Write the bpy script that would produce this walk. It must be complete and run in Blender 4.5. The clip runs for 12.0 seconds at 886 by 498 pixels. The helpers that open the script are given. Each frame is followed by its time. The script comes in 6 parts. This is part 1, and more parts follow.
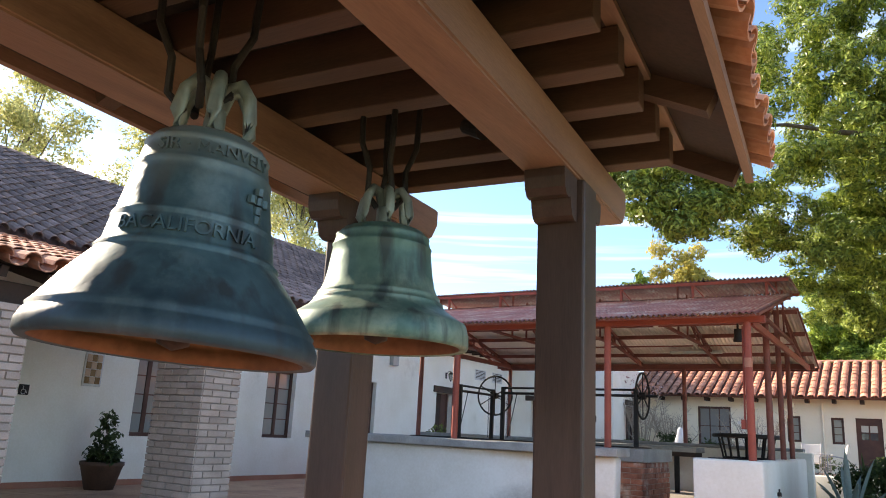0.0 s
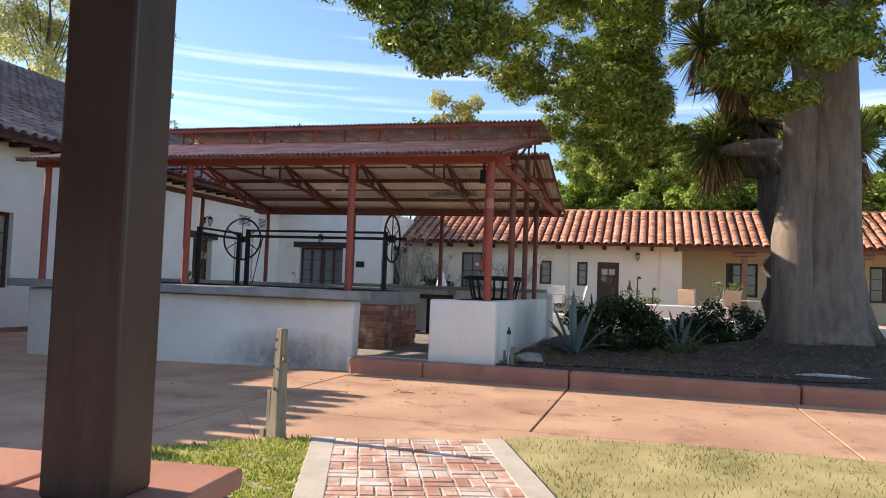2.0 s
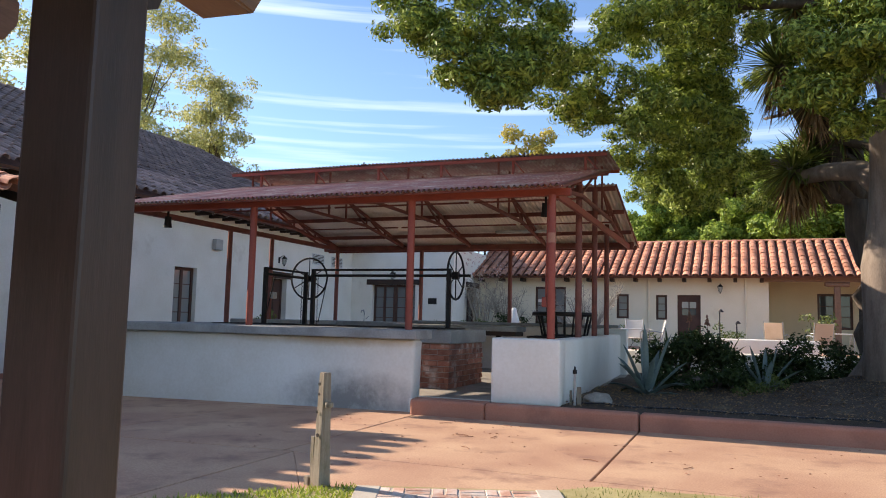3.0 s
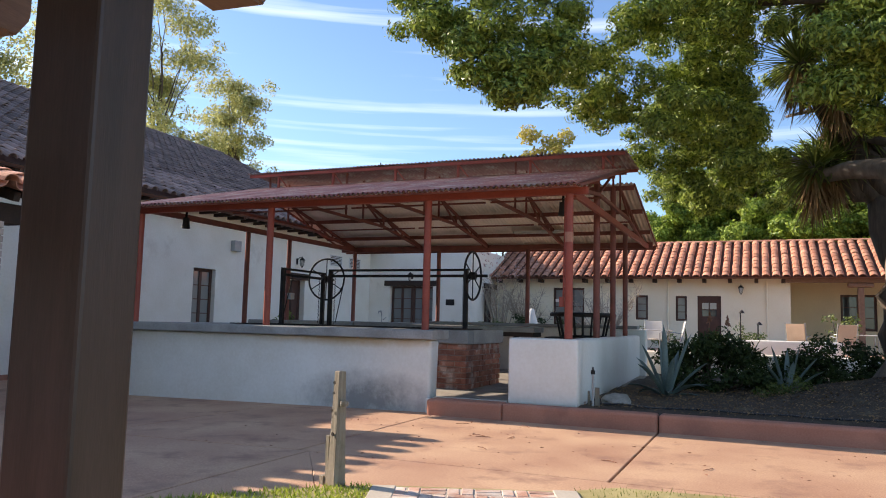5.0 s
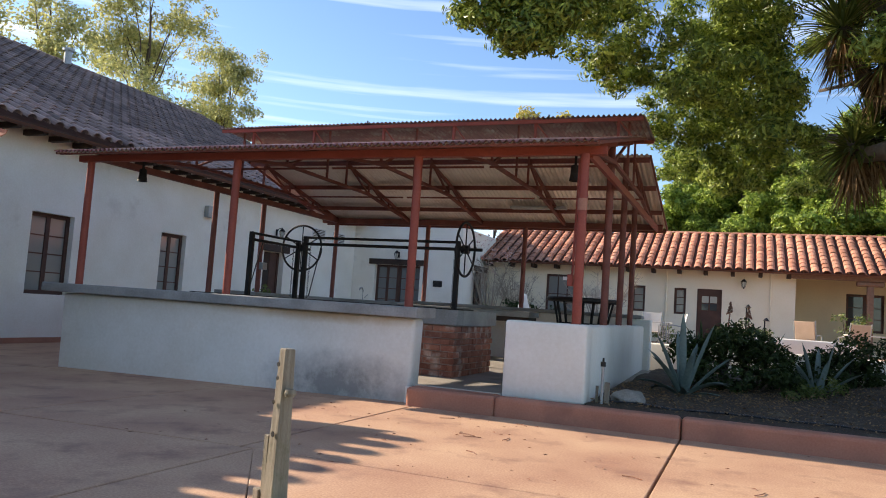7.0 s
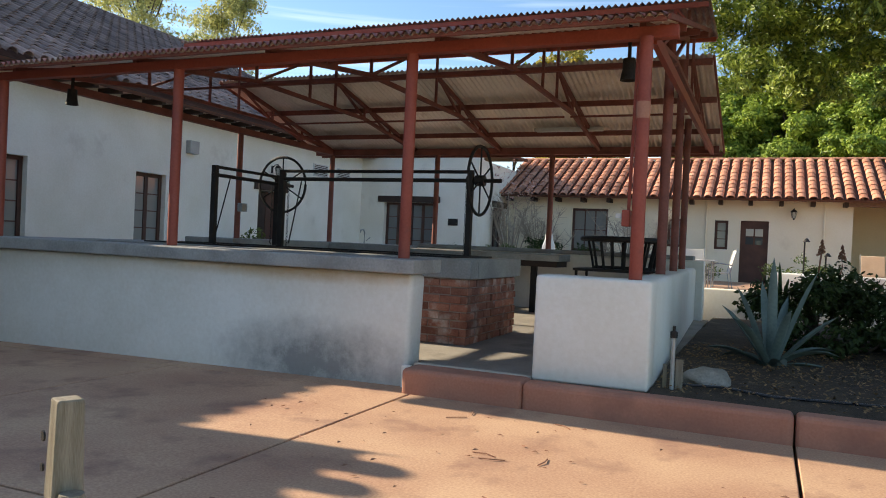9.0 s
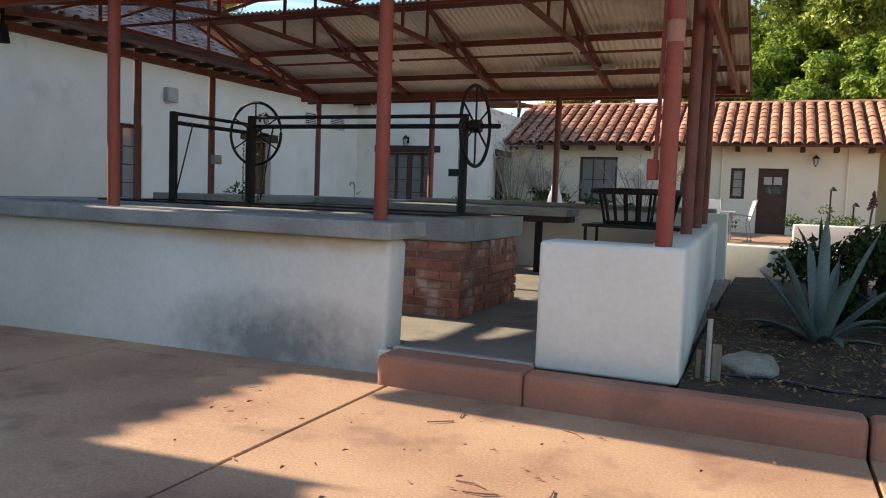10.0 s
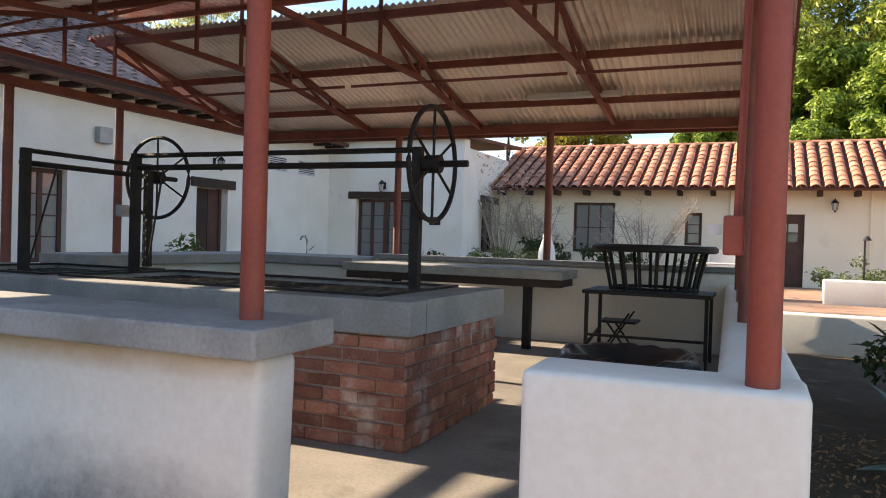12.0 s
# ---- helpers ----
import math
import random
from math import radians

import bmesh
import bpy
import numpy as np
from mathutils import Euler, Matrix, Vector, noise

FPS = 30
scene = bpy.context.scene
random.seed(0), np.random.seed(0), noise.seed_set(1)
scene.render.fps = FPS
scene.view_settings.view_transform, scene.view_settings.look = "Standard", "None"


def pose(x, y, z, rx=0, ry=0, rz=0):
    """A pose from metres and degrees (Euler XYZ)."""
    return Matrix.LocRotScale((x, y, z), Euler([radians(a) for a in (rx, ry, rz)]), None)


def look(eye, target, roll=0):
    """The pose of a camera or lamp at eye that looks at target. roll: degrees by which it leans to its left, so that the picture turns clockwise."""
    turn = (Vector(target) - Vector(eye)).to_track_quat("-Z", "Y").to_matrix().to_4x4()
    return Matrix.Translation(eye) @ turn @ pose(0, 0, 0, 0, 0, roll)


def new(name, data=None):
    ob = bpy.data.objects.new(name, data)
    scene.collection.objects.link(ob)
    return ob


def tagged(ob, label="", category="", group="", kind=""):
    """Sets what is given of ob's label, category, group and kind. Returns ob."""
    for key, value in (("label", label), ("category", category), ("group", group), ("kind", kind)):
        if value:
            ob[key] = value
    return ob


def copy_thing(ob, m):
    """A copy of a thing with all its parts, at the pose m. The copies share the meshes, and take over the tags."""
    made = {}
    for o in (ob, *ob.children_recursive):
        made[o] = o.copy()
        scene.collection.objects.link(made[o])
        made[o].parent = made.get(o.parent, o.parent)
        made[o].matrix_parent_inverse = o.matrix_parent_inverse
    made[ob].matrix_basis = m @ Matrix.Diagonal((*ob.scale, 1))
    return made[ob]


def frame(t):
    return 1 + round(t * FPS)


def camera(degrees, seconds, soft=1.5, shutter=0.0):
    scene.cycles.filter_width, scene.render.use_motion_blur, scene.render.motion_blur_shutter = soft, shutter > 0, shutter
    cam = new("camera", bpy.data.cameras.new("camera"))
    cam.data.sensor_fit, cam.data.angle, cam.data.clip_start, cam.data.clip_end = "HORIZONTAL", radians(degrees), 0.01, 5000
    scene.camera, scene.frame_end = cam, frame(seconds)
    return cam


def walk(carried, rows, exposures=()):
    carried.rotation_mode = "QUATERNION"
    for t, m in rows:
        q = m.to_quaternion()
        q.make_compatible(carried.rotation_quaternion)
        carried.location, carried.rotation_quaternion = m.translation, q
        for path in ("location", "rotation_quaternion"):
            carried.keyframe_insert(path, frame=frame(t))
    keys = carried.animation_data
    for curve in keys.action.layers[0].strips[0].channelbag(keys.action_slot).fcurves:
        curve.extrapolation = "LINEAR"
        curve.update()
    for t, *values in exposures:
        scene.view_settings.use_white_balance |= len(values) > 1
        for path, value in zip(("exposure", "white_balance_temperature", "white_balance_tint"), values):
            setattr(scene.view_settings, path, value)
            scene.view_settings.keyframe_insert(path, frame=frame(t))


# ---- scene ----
cam = camera(61.2, 12.0, 1.0)
PATH = [
    (0, (0.837, -0.143, 1.307), (-0.198, 1.502, 1.779), 3.0),
    (0.5, (0.861, 0.153, 1.326), (0.034, 1.915, 1.785), 2.0),
    (1, (0.953, 0.528, 1.33), (0.309, 2.401, 1.61), 1.1),
    (1.5, (1.063, 0.907, 1.295), (0.465, 2.812, 1.404), 2.2),
    (2, (1.073, 1.18, 1.287), (0.537, 3.104, 1.39), 2.1),
    (2.5, (1.163, 1.372, 1.301), (0.517, 3.259, 1.448), 1.9),
    (3, (1.245, 1.516, 1.337), (0.51, 3.366, 1.527), 1.4),
    (4.8, (1.243, 1.54, 1.305), (0.466, 3.375, 1.475), 1.3),
    (5, (1.248, 1.571, 1.31), (0.468, 3.403, 1.504), 1.4),
    (5.5, (1.136, 1.728, 1.276), (0.327, 3.548, 1.46), 2.5),
    (6, (0.938, 2.079, 1.255), (0.127, 3.9, 1.417), 1.8),
    (6.5, (0.835, 2.502, 1.25), (0.053, 4.334, 1.431), 3.8),
    (7, (0.622, 3.052, 1.198), (-0.13, 4.898, 1.355), 3.9),
    (7.5, (0.416, 3.698, 1.198), (-0.285, 5.571, 1.239), 2.9),
    (7.7, (0.323, 3.946, 1.226), (-0.431, 5.799, 1.215), 3.0),
    (9.3, (-0.306, 5.782, 1.361), (-1.1, 7.618, 1.343), 2.6),
    (9.5, (-0.37, 6.03, 1.375), (-1.155, 7.868, 1.306), 2.2),
    (10, (-0.543, 6.618, 1.42), (-1.343, 8.445, 1.271), 2.1),
    (10.5, (-0.782, 7.321, 1.479), (-1.621, 9.134, 1.391), 0.2),
    (11, (-0.908, 7.905, 1.618), (-1.774, 9.706, 1.68), 1.0),
    (11.5, (-1.093, 8.43, 1.583), (-1.917, 10.252, 1.625), 1.4),
    (12, (-1.21, 9.017, 1.589), (-1.998, 10.856, 1.561), 1.7),
]
walk(cam, [(t, look(eye, target, roll)) for t, eye, target, roll in PATH],
     [(0.0, 1.55, 7300, 15), (0.5, 1.5, 7300, 15), (1.0, 1.32, 7300, 15), (1.5, 1.12, 7250, 16), (3.0, 0.92, 7050, 16), (6.5, 0.9, 7050, 15), (7.7, 0.9, 7200, 13), (9.3, 0.88, 7400, 8), (10.5, 1.04, 7500, 11), (11.5, 1.2, 7650, 13), (12.0, 1.42, 7700, 14)])

# ---- light: low sun from the west, clear sky with thin streaks of cloud ----
SUN_EL, SUN_TO = 26.5, Vector((-0.998, 0.055, 0.0)).normalized()
world = bpy.data.worlds.new("sky")
scene.world = world
world.use_nodes = True
wn, wl = world.node_tree.nodes, world.node_tree.links
wn.clear()
sky = wn.new("ShaderNodeTexSky")
sky.sky_type, sky.sun_disc = "NISHITA", False
sky.sun_elevation, sky.sun_rotation = radians(SUN_EL), math.atan2(SUN_TO.x, SUN_TO.y)
sky.air_density, sky.dust_density, sky.ozone_density = 1.0, 0.3, 2.0
wtc = wn.new("ShaderNodeTexCoord")
wmap = wn.new("ShaderNodeMapping")
wmap.inputs["Rotation"].default_value = (0.0, radians(4), radians(20))
wmap.inputs["Scale"].default_value = (1.0, 1.1, 24.0)
wnoise = wn.new("ShaderNodeTexNoise")
wnoise.inputs["Scale"].default_value, wnoise.inputs["Detail"].default_value = 1.7, 6
wramp = wn.new("ShaderNodeValToRGB")
wramp.color_ramp.elements[0].position, wramp.color_ramp.elements[1].position = 0.51, 0.88
wmix = wn.new("ShaderNodeMixRGB")
wmix.inputs[2].default_value = (6.6, 7.6, 8.7, 1)
wbg, wout = wn.new("ShaderNodeBackground"), wn.new("ShaderNodeOutputWorld")
wbg.inputs["Strength"].default_value = 0.12
wl.new(wtc.outputs["Generated"], wmap.inputs[0])
wl.new(wmap.outputs[0], wnoise.inputs["Vector"])
wl.new(wnoise.outputs["Fac"], wramp.inputs[0])
wl.new(wramp.outputs[0], wmix.inputs[0])
wtint = wn.new("ShaderNodeMixRGB")
wtint.blend_type = "MULTIPLY"
wtint.inputs[0].default_value, wtint.inputs[2].default_value = 1.0, (0.76, 0.915, 1.08, 1)
wl.new(sky.outputs[0], wtint.inputs[1])
wl.new(wtint.outputs[0], wmix.inputs[1])
wl.new(wmix.outputs[0], wbg.inputs[0])
wl.new(wbg.outputs[0], wout.inputs[0])
sun_data = bpy.data.lights.new("sun", "SUN")
sun_data.energy, sun_data.angle, sun_data.color = 4.9, radians(0.55), (1.0, 0.9, 0.76)
sun = new("sun", sun_data)
c, s_ = math.cos(radians(SUN_EL)), math.sin(radians(SUN_EL))
sun.matrix_world = look((SUN_TO.x * 60 * c, SUN_TO.y * 60 * c, 60 * s_), (0, 0, 0))


# ---- materials ----
def surface(name, a, b, rough=0.8, metal=0.0, scale=3.0, fine=40.0, bump=0.15, dirt=None, dirt_scale=0.8, dirt_from=0.55,
            vary=0.0, island=0.0, grain=None, spec=0.4, fine_mix=0.35, rough_var=0.1):
    """Colour between a and b by a broad and a fine noise, stains of colour dirt, relief, and a shade of its own for each piece."""
    m = bpy.data.materials.new(name)
    m.use_nodes = True
    n, l = m.node_tree.nodes, m.node_tree.links
    p = n["Principled BSDF"]
    p.inputs["Metallic"].default_value = metal
    p.inputs["Specular IOR Level"].default_value = spec
    geo = n.new("ShaderNodeNewGeometry")
    pos = geo.outputs["Position"]
    if grain:
        mp = n.new("ShaderNodeMapping")
        mp.inputs["Scale"].default_value = grain
        l.new(pos, mp.inputs[0])
        pos = mp.outputs[0]
    big, small = n.new("ShaderNodeTexNoise"), n.new("ShaderNodeTexNoise")
    for t, sc, de in ((big, scale, 5), (small, fine, 3)):
        t.inputs["Scale"].default_value, t.inputs["Detail"].default_value = sc, de
        l.new(pos, t.inputs["Vector"])
    mix1 = n.new("ShaderNodeMix")
    mix1.data_type = "FLOAT"
    mix1.inputs[0].default_value = fine_mix
    l.new(big.outputs["Fac"], mix1.inputs[2])
    l.new(small.outputs["Fac"], mix1.inputs[3])
    ramp = n.new("ShaderNodeValToRGB")
    e = ramp.color_ramp.elements
    e[0].position, e[1].position = 0.36, 0.64
    e[0].color, e[1].color = (*a, 1), (*b, 1)
    l.new(mix1.outputs[0], ramp.inputs[0])
    col = ramp.outputs[0]
    if dirt:
        dn, dr, dm = n.new("ShaderNodeTexNoise"), n.new("ShaderNodeValToRGB"), n.new("ShaderNodeMixRGB")
        dn.inputs["Scale"].default_value, dn.inputs["Detail"].default_value, dn.inputs["Roughness"].default_value = dirt_scale, 7, 0.65
        dr.color_ramp.elements[0].position, dr.color_ramp.elements[1].position = dirt_from, dirt_from + 0.18
        l.new(geo.outputs["Position"], dn.inputs["Vector"])
        l.new(dn.outputs["Fac"], dr.inputs[0])
        l.new(dr.outputs[0], dm.inputs[0])
        l.new(col, dm.inputs[1])
        dm.inputs[2].default_value = (*dirt, 1)
        col = dm.outputs[0]
    for amount, source in ((vary, n.new("ShaderNodeObjectInfo").outputs["Random"]), (island, geo.outputs["Random Per Island"])):
        if amount:
            hs, mr = n.new("ShaderNodeHueSaturation"), n.new("ShaderNodeMapRange")
            mr.inputs["To Min"].default_value, mr.inputs["To Max"].default_value = 1 - amount, 1 + amount
            l.new(source, mr.inputs[0])
            l.new(mr.outputs[0], hs.inputs["Value"])
            l.new(col, hs.inputs["Color"])
            col = hs.outputs[0]
    l.new(col, p.inputs["Base Color"])
    rr = n.new("ShaderNodeMapRange")
    rr.inputs["To Min"].default_value, rr.inputs["To Max"].default_value = rough - rough_var, min(1, rough + rough_var)
    l.new(big.outputs["Fac"], rr.inputs[0])
    l.new(rr.outputs[0], p.inputs["Roughness"])
    if bump:
        bu = n.new("ShaderNodeBump")
        bu.inputs["Strength"].default_value, bu.inputs["Distance"].default_value = bump, 0.02
        l.new(mix1.outputs[0], bu.inputs["Height"])
        l.new(bu.outputs[0], p.inputs["Normal"])
    return m


def leafy(name, a, b, rough=0.5, passing=0.35):
    """Leaves: a colour of its own for each leaf, and some light passing through."""
    m = bpy.data.materials.new(name)
    m.use_nodes = True
    n, l = m.node_tree.nodes, m.node_tree.links
    p = n["Principled BSDF"]
    p.inputs["Roughness"].default_value = rough
    p.inputs["Specular IOR Level"].default_value = 0.35
    geo, ramp = n.new("ShaderNodeNewGeometry"), n.new("ShaderNodeValToRGB")
    ramp.color_ramp.elements[0].color, ramp.color_ramp.elements[1].color = (*a, 1), (*b, 1)
    l.new(geo.outputs["Random Per Island"], ramp.inputs[0])
    l.new(ramp.outputs[0], p.inputs["Base Color"])
    tr, mx = n.new("ShaderNodeBsdfTranslucent"), n.new("ShaderNodeMixShader")
    l.new(ramp.outputs[0], tr.inputs[0])
    mx.inputs[0].default_value = passing
    l.new(p.outputs[0], mx.inputs[1])
    l.new(tr.outputs[0], mx.inputs[2])
    l.new(mx.outputs[0], n["Material Output"].inputs[0])
    return m


def glassy(name, tint, rough=0.05):
    m = bpy.data.materials.new(name)
    m.use_nodes = True
    p = m.node_tree.nodes["Principled BSDF"]
    p.inputs["Base Color"].default_value = (*tint, 1)
    p.inputs["Roughness"].default_value = rough
    p.inputs["Specular IOR Level"].default_value = 0.8
    return m


PLASTER = surface("plaster", (0.76, 0.72, 0.63), (0.85, 0.82, 0.75), 0.9, scale=1.2, fine=25, bump=0.25, dirt=(0.62, 0.57, 0.49), dirt_from=0.6)
CREAM = surface("cream_plaster", (0.84, 0.76, 0.58), (0.90, 0.83, 0.67), 0.9, scale=1.0, fine=20, bump=0.25, dirt=(0.70, 0.62, 0.47), dirt_from=0.62)
OCHRE = surface("ochre_plaster", (0.66, 0.55, 0.36), (0.74, 0.62, 0.42), 0.9, scale=1.0, fine=20, bump=0.25)
SLAB = surface("grey_concrete", (0.23, 0.23, 0.222), (0.37, 0.365, 0.35), 0.75, scale=2.5, fine=45, bump=0.2, dirt=(0.22, 0.21, 0.195), dirt_scale=2.2)
FLOOR = surface("worn_concrete", (0.22, 0.20, 0.175), (0.36, 0.325, 0.28), 0.8, scale=1.6, fine=50, bump=0.15, dirt=(0.14, 0.125, 0.11), dirt_scale=1.4)
TERRA = surface("terracotta_concrete", (0.37, 0.193, 0.124), (0.57, 0.368, 0.232), 0.78, scale=0.9, fine=60, bump=0.1, dirt=(0.28, 0.15, 0.105), dirt_scale=1.7, dirt_from=0.53, fine_mix=0.48)
KERB = surface("painted_kerb", (0.34, 0.145, 0.095), (0.45, 0.21, 0.14), 0.75, scale=1.5, fine=50, bump=0.12, dirt=(0.26, 0.12, 0.085), dirt_scale=1.2)
RED = surface("red_painted_steel", (0.27, 0.055, 0.035), (0.37, 0.085, 0.055), 0.55, scale=2.0, fine=40, bump=0.1, dirt=(0.20, 0.06, 0.045), dirt_scale=3.0, dirt_from=0.6)
DARK_RED = surface("dark_red_steel", (0.18, 0.058, 0.042), (0.29, 0.095, 0.07), 0.65, scale=4, fine=40, bump=0.12)
IRON = surface("black_iron", (0.012, 0.011, 0.011), (0.035, 0.03, 0.027), 0.6, metal=0.3, scale=6, fine=60, bump=0.15)
SHEET_UNDER = surface("galvanised_sheet", (0.74, 0.68, 0.60), (0.90, 0.85, 0.78), 0.38, metal=0.55, scale=0.9, fine=20, bump=0.05, dirt=(0.58, 0.47, 0.38), dirt_scale=1.1)
SHEET_TOP = surface("weathered_red_sheet", (0.17, 0.065, 0.058), (0.28, 0.12, 0.108), 0.55, metal=0.1, scale=1.6, fine=25, bump=0.05, dirt=(0.36, 0.31, 0.28), dirt_scale=2.6, dirt_from=0.5)
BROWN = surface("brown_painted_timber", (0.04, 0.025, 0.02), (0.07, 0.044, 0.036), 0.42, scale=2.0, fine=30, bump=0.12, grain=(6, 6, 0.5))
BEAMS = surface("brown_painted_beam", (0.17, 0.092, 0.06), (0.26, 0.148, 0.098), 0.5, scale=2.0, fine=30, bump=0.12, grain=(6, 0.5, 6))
# beam brown, darkened to carry the shade between joists and rafters
SHADED_JOIST = surface("shaded_brown_joist", (0.06, 0.031, 0.02), (0.10, 0.054, 0.036), 0.6, scale=2.0, fine=30, bump=0.15, grain=(0.5, 6, 6))
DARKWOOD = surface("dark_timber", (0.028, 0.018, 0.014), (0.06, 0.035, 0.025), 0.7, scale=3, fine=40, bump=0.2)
FRAME = surface("brown_window_frame", (0.062, 0.029, 0.022), (0.10, 0.047, 0.035), 0.55, scale=4, fine=50, bump=0.1)
TILE = surface("clay_tile", (0.43, 0.17, 0.095), (0.62, 0.30, 0.19), 0.85, scale=2.0, fine=30, bump=0.2, dirt=(0.33, 0.17, 0.12), dirt_scale=1.5, vary=0.22, island=0.22)
TILE_OLD = surface("weathered_clay_tile", (0.14, 0.10, 0.09), (0.27, 0.185, 0.16), 0.85, scale=1.6, fine=30, bump=0.2, dirt=(0.20, 0.15, 0.125), dirt_scale=0.7, vary=0.3, island=0.35)
TILE_BED = surface("tile_underlay", (0.10, 0.045, 0.03), (0.17, 0.075, 0.05), 0.9, scale=2, fine=30, bump=0.2)
BRICK = surface("red_brick", (0.24, 0.085, 0.055), (0.42, 0.19, 0.125), 0.88, scale=5, fine=60, bump=0.5, dirt=(0.52, 0.44, 0.38), dirt_scale=4.0, dirt_from=0.53, vary=0.32)
MORTAR = surface("mortar", (0.24, 0.165, 0.13), (0.40, 0.31, 0.26), 0.95, scale=6, fine=70, bump=0.3)
PALE_BRICK = surface("pale_brick", (0.40, 0.31, 0.26), (0.52, 0.42, 0.36), 0.9, scale=3, fine=50, bump=0.25, vary=0.14, island=0.14)
PALE_MORTAR = surface("pale_mortar", (0.30, 0.25, 0.22), (0.38, 0.33, 0.29), 0.95, scale=6, fine=70, bump=0.3)
PATH_BRICK = surface("path_brick", (0.40, 0.20, 0.135), (0.60, 0.40, 0.31), 0.88, scale=3, fine=50, bump=0.3, dirt=(0.60, 0.52, 0.45), dirt_scale=3.0, dirt_from=0.46, vary=0.22)
PATH_JOINT = surface("path_joint_sand", (0.36, 0.31, 0.25), (0.50, 0.44, 0.37), 0.95, scale=6, fine=70, bump=0.3)
EDGING = surface("path_edging", (0.40, 0.35, 0.28), (0.52, 0.46, 0.38), 0.9, scale=3, fine=50, bump=0.2)
GRASS_GROUND = surface("lawn_soil", (0.26, 0.215, 0.085), (0.44, 0.37, 0.17), 0.95, scale=2.0, fine=80, bump=0.6, dirt=(0.16, 0.17, 0.045), dirt_scale=1.4, dirt_from=0.56)
MULCH = surface("mulch", (0.034, 0.025, 0.018), (0.095, 0.068, 0.046), 0.95, scale=7, fine=70, bump=0.8, dirt=(0.15, 0.12, 0.075), dirt_scale=3.0, fine_mix=0.6)
BARK = surface("smooth_grey_bark", (0.12, 0.095, 0.075), (0.23, 0.185, 0.15), 0.9, scale=2.5, fine=30, bump=0.5, grain=(4, 4, 0.7), dirt=(0.25, 0.205, 0.16), dirt_scale=1.5)
BARK_DARK = surface("dark_bark", (0.06, 0.045, 0.035), (0.14, 0.11, 0.085), 0.95, scale=3, fine=40, bump=0.6, grain=(5, 5, 0.8))
ROCK = surface("field_stone", (0.22, 0.20, 0.17), (0.40, 0.37, 0.32), 0.9, scale=4, fine=50, bump=0.5, dirt=(0.15, 0.14, 0.12), dirt_scale=3)
OLD_WOOD = surface("weathered_post_wood", (0.17, 0.14, 0.10), (0.30, 0.26, 0.20), 0.85, scale=4, fine=60, bump=0.4, grain=(8, 8, 0.6), dirt=(0.11, 0.12, 0.06), dirt_scale=3)
GLASS = glassy("window_glass", (0.055, 0.065, 0.07))
DOOR_GLASS = glassy("door_glass", (0.16, 0.17, 0.17), 0.08)
PALE_GLASS = glassy("blind_behind_glass", (0.24, 0.25, 0.24), 0.1)
CURTAIN = surface("window_curtain", (0.30, 0.30, 0.28), (0.42, 0.42, 0.40), 0.9, scale=3, fine=30, bump=0.1, grain=(1, 12, 1))
WHITE_METAL = surface("white_metal", (0.55, 0.55, 0.53), (0.66, 0.66, 0.64), 0.5, scale=3, fine=30, bump=0.05)
GREY_METAL = surface("grey_metal", (0.30, 0.31, 0.31), (0.42, 0.43, 0.43), 0.45, metal=0.5, scale=3, fine=30, bump=0.05)
BLACK_PLASTIC = surface("black_plastic", (0.008, 0.008, 0.009), (0.02, 0.02, 0.022), 0.3, scale=5, fine=30, bump=0.3, spec=0.6)
POT = surface("brown_pot", (0.075, 0.042, 0.03), (0.13, 0.075, 0.052), 0.7, scale=4, fine=40, bump=0.2)
SLING = surface("tan_sling_fabric", (0.50, 0.35, 0.25), (0.60, 0.44, 0.32), 0.8, scale=3, fine=80, bump=0.1)
PALE_SLING = surface("pale_sling_fabric", (0.62, 0.58, 0.52), (0.72, 0.68, 0.62), 0.8, scale=3, fine=80, bump=0.1)
LAMP_GLASS = glassy("lantern_glass", (0.45, 0.45, 0.40), 0.2)
AGAVE = surface("blue_agave", (0.085, 0.13, 0.12), (0.16, 0.22, 0.20), 0.55, scale=3, fine=30, bump=0.1)
ALOE = surface("green_aloe", (0.05, 0.085, 0.03), (0.10, 0.14, 0.05), 0.5, scale=4, fine=30, bump=0.1)
STALK = surface("dry_flower_stalk", (0.20, 0.10, 0.06), (0.33, 0.16, 0.10), 0.85, scale=6, fine=40, bump=0.2)
THATCH = surface("dead_yucca_leaves", (0.19, 0.11, 0.05), (0.33, 0.21, 0.10), 0.85, scale=6, fine=40, bump=0.2, island=0.3)
STATUE = surface("white_stone", (0.68, 0.67, 0.64), (0.76, 0.75, 0.72), 0.8, scale=5, fine=40, bump=0.15)
LEAF_TREE = leafy("tree_leaves", (0.045, 0.10, 0.016), (0.42, 0.50, 0.095), 0.4, 0.28)
LEAF_BACK = leafy("wood_leaves", (0.08, 0.16, 0.022), (0.44, 0.54, 0.095), 0.5, 0.35)
LEAF_GUM = leafy("gum_leaves", (0.24, 0.27, 0.11), (0.58, 0.56, 0.24), 0.5, 0.5)
LEAF_YELLOW = leafy("yellowing_leaves", (0.36, 0.33, 0.08), (0.60, 0.50, 0.14), 0.5, 0.5)
LEAF_BUSH = leafy("bush_leaves", (0.022, 0.042, 0.012), (0.065, 0.10, 0.028))
LEAF_HEDGE = leafy("hedge_leaves", (0.08, 0.12, 0.03), (0.19, 0.23, 0.07))
LEAF_YUCCA = leafy("yucca_leaves", (0.07, 0.11, 0.025), (0.24, 0.27, 0.07))
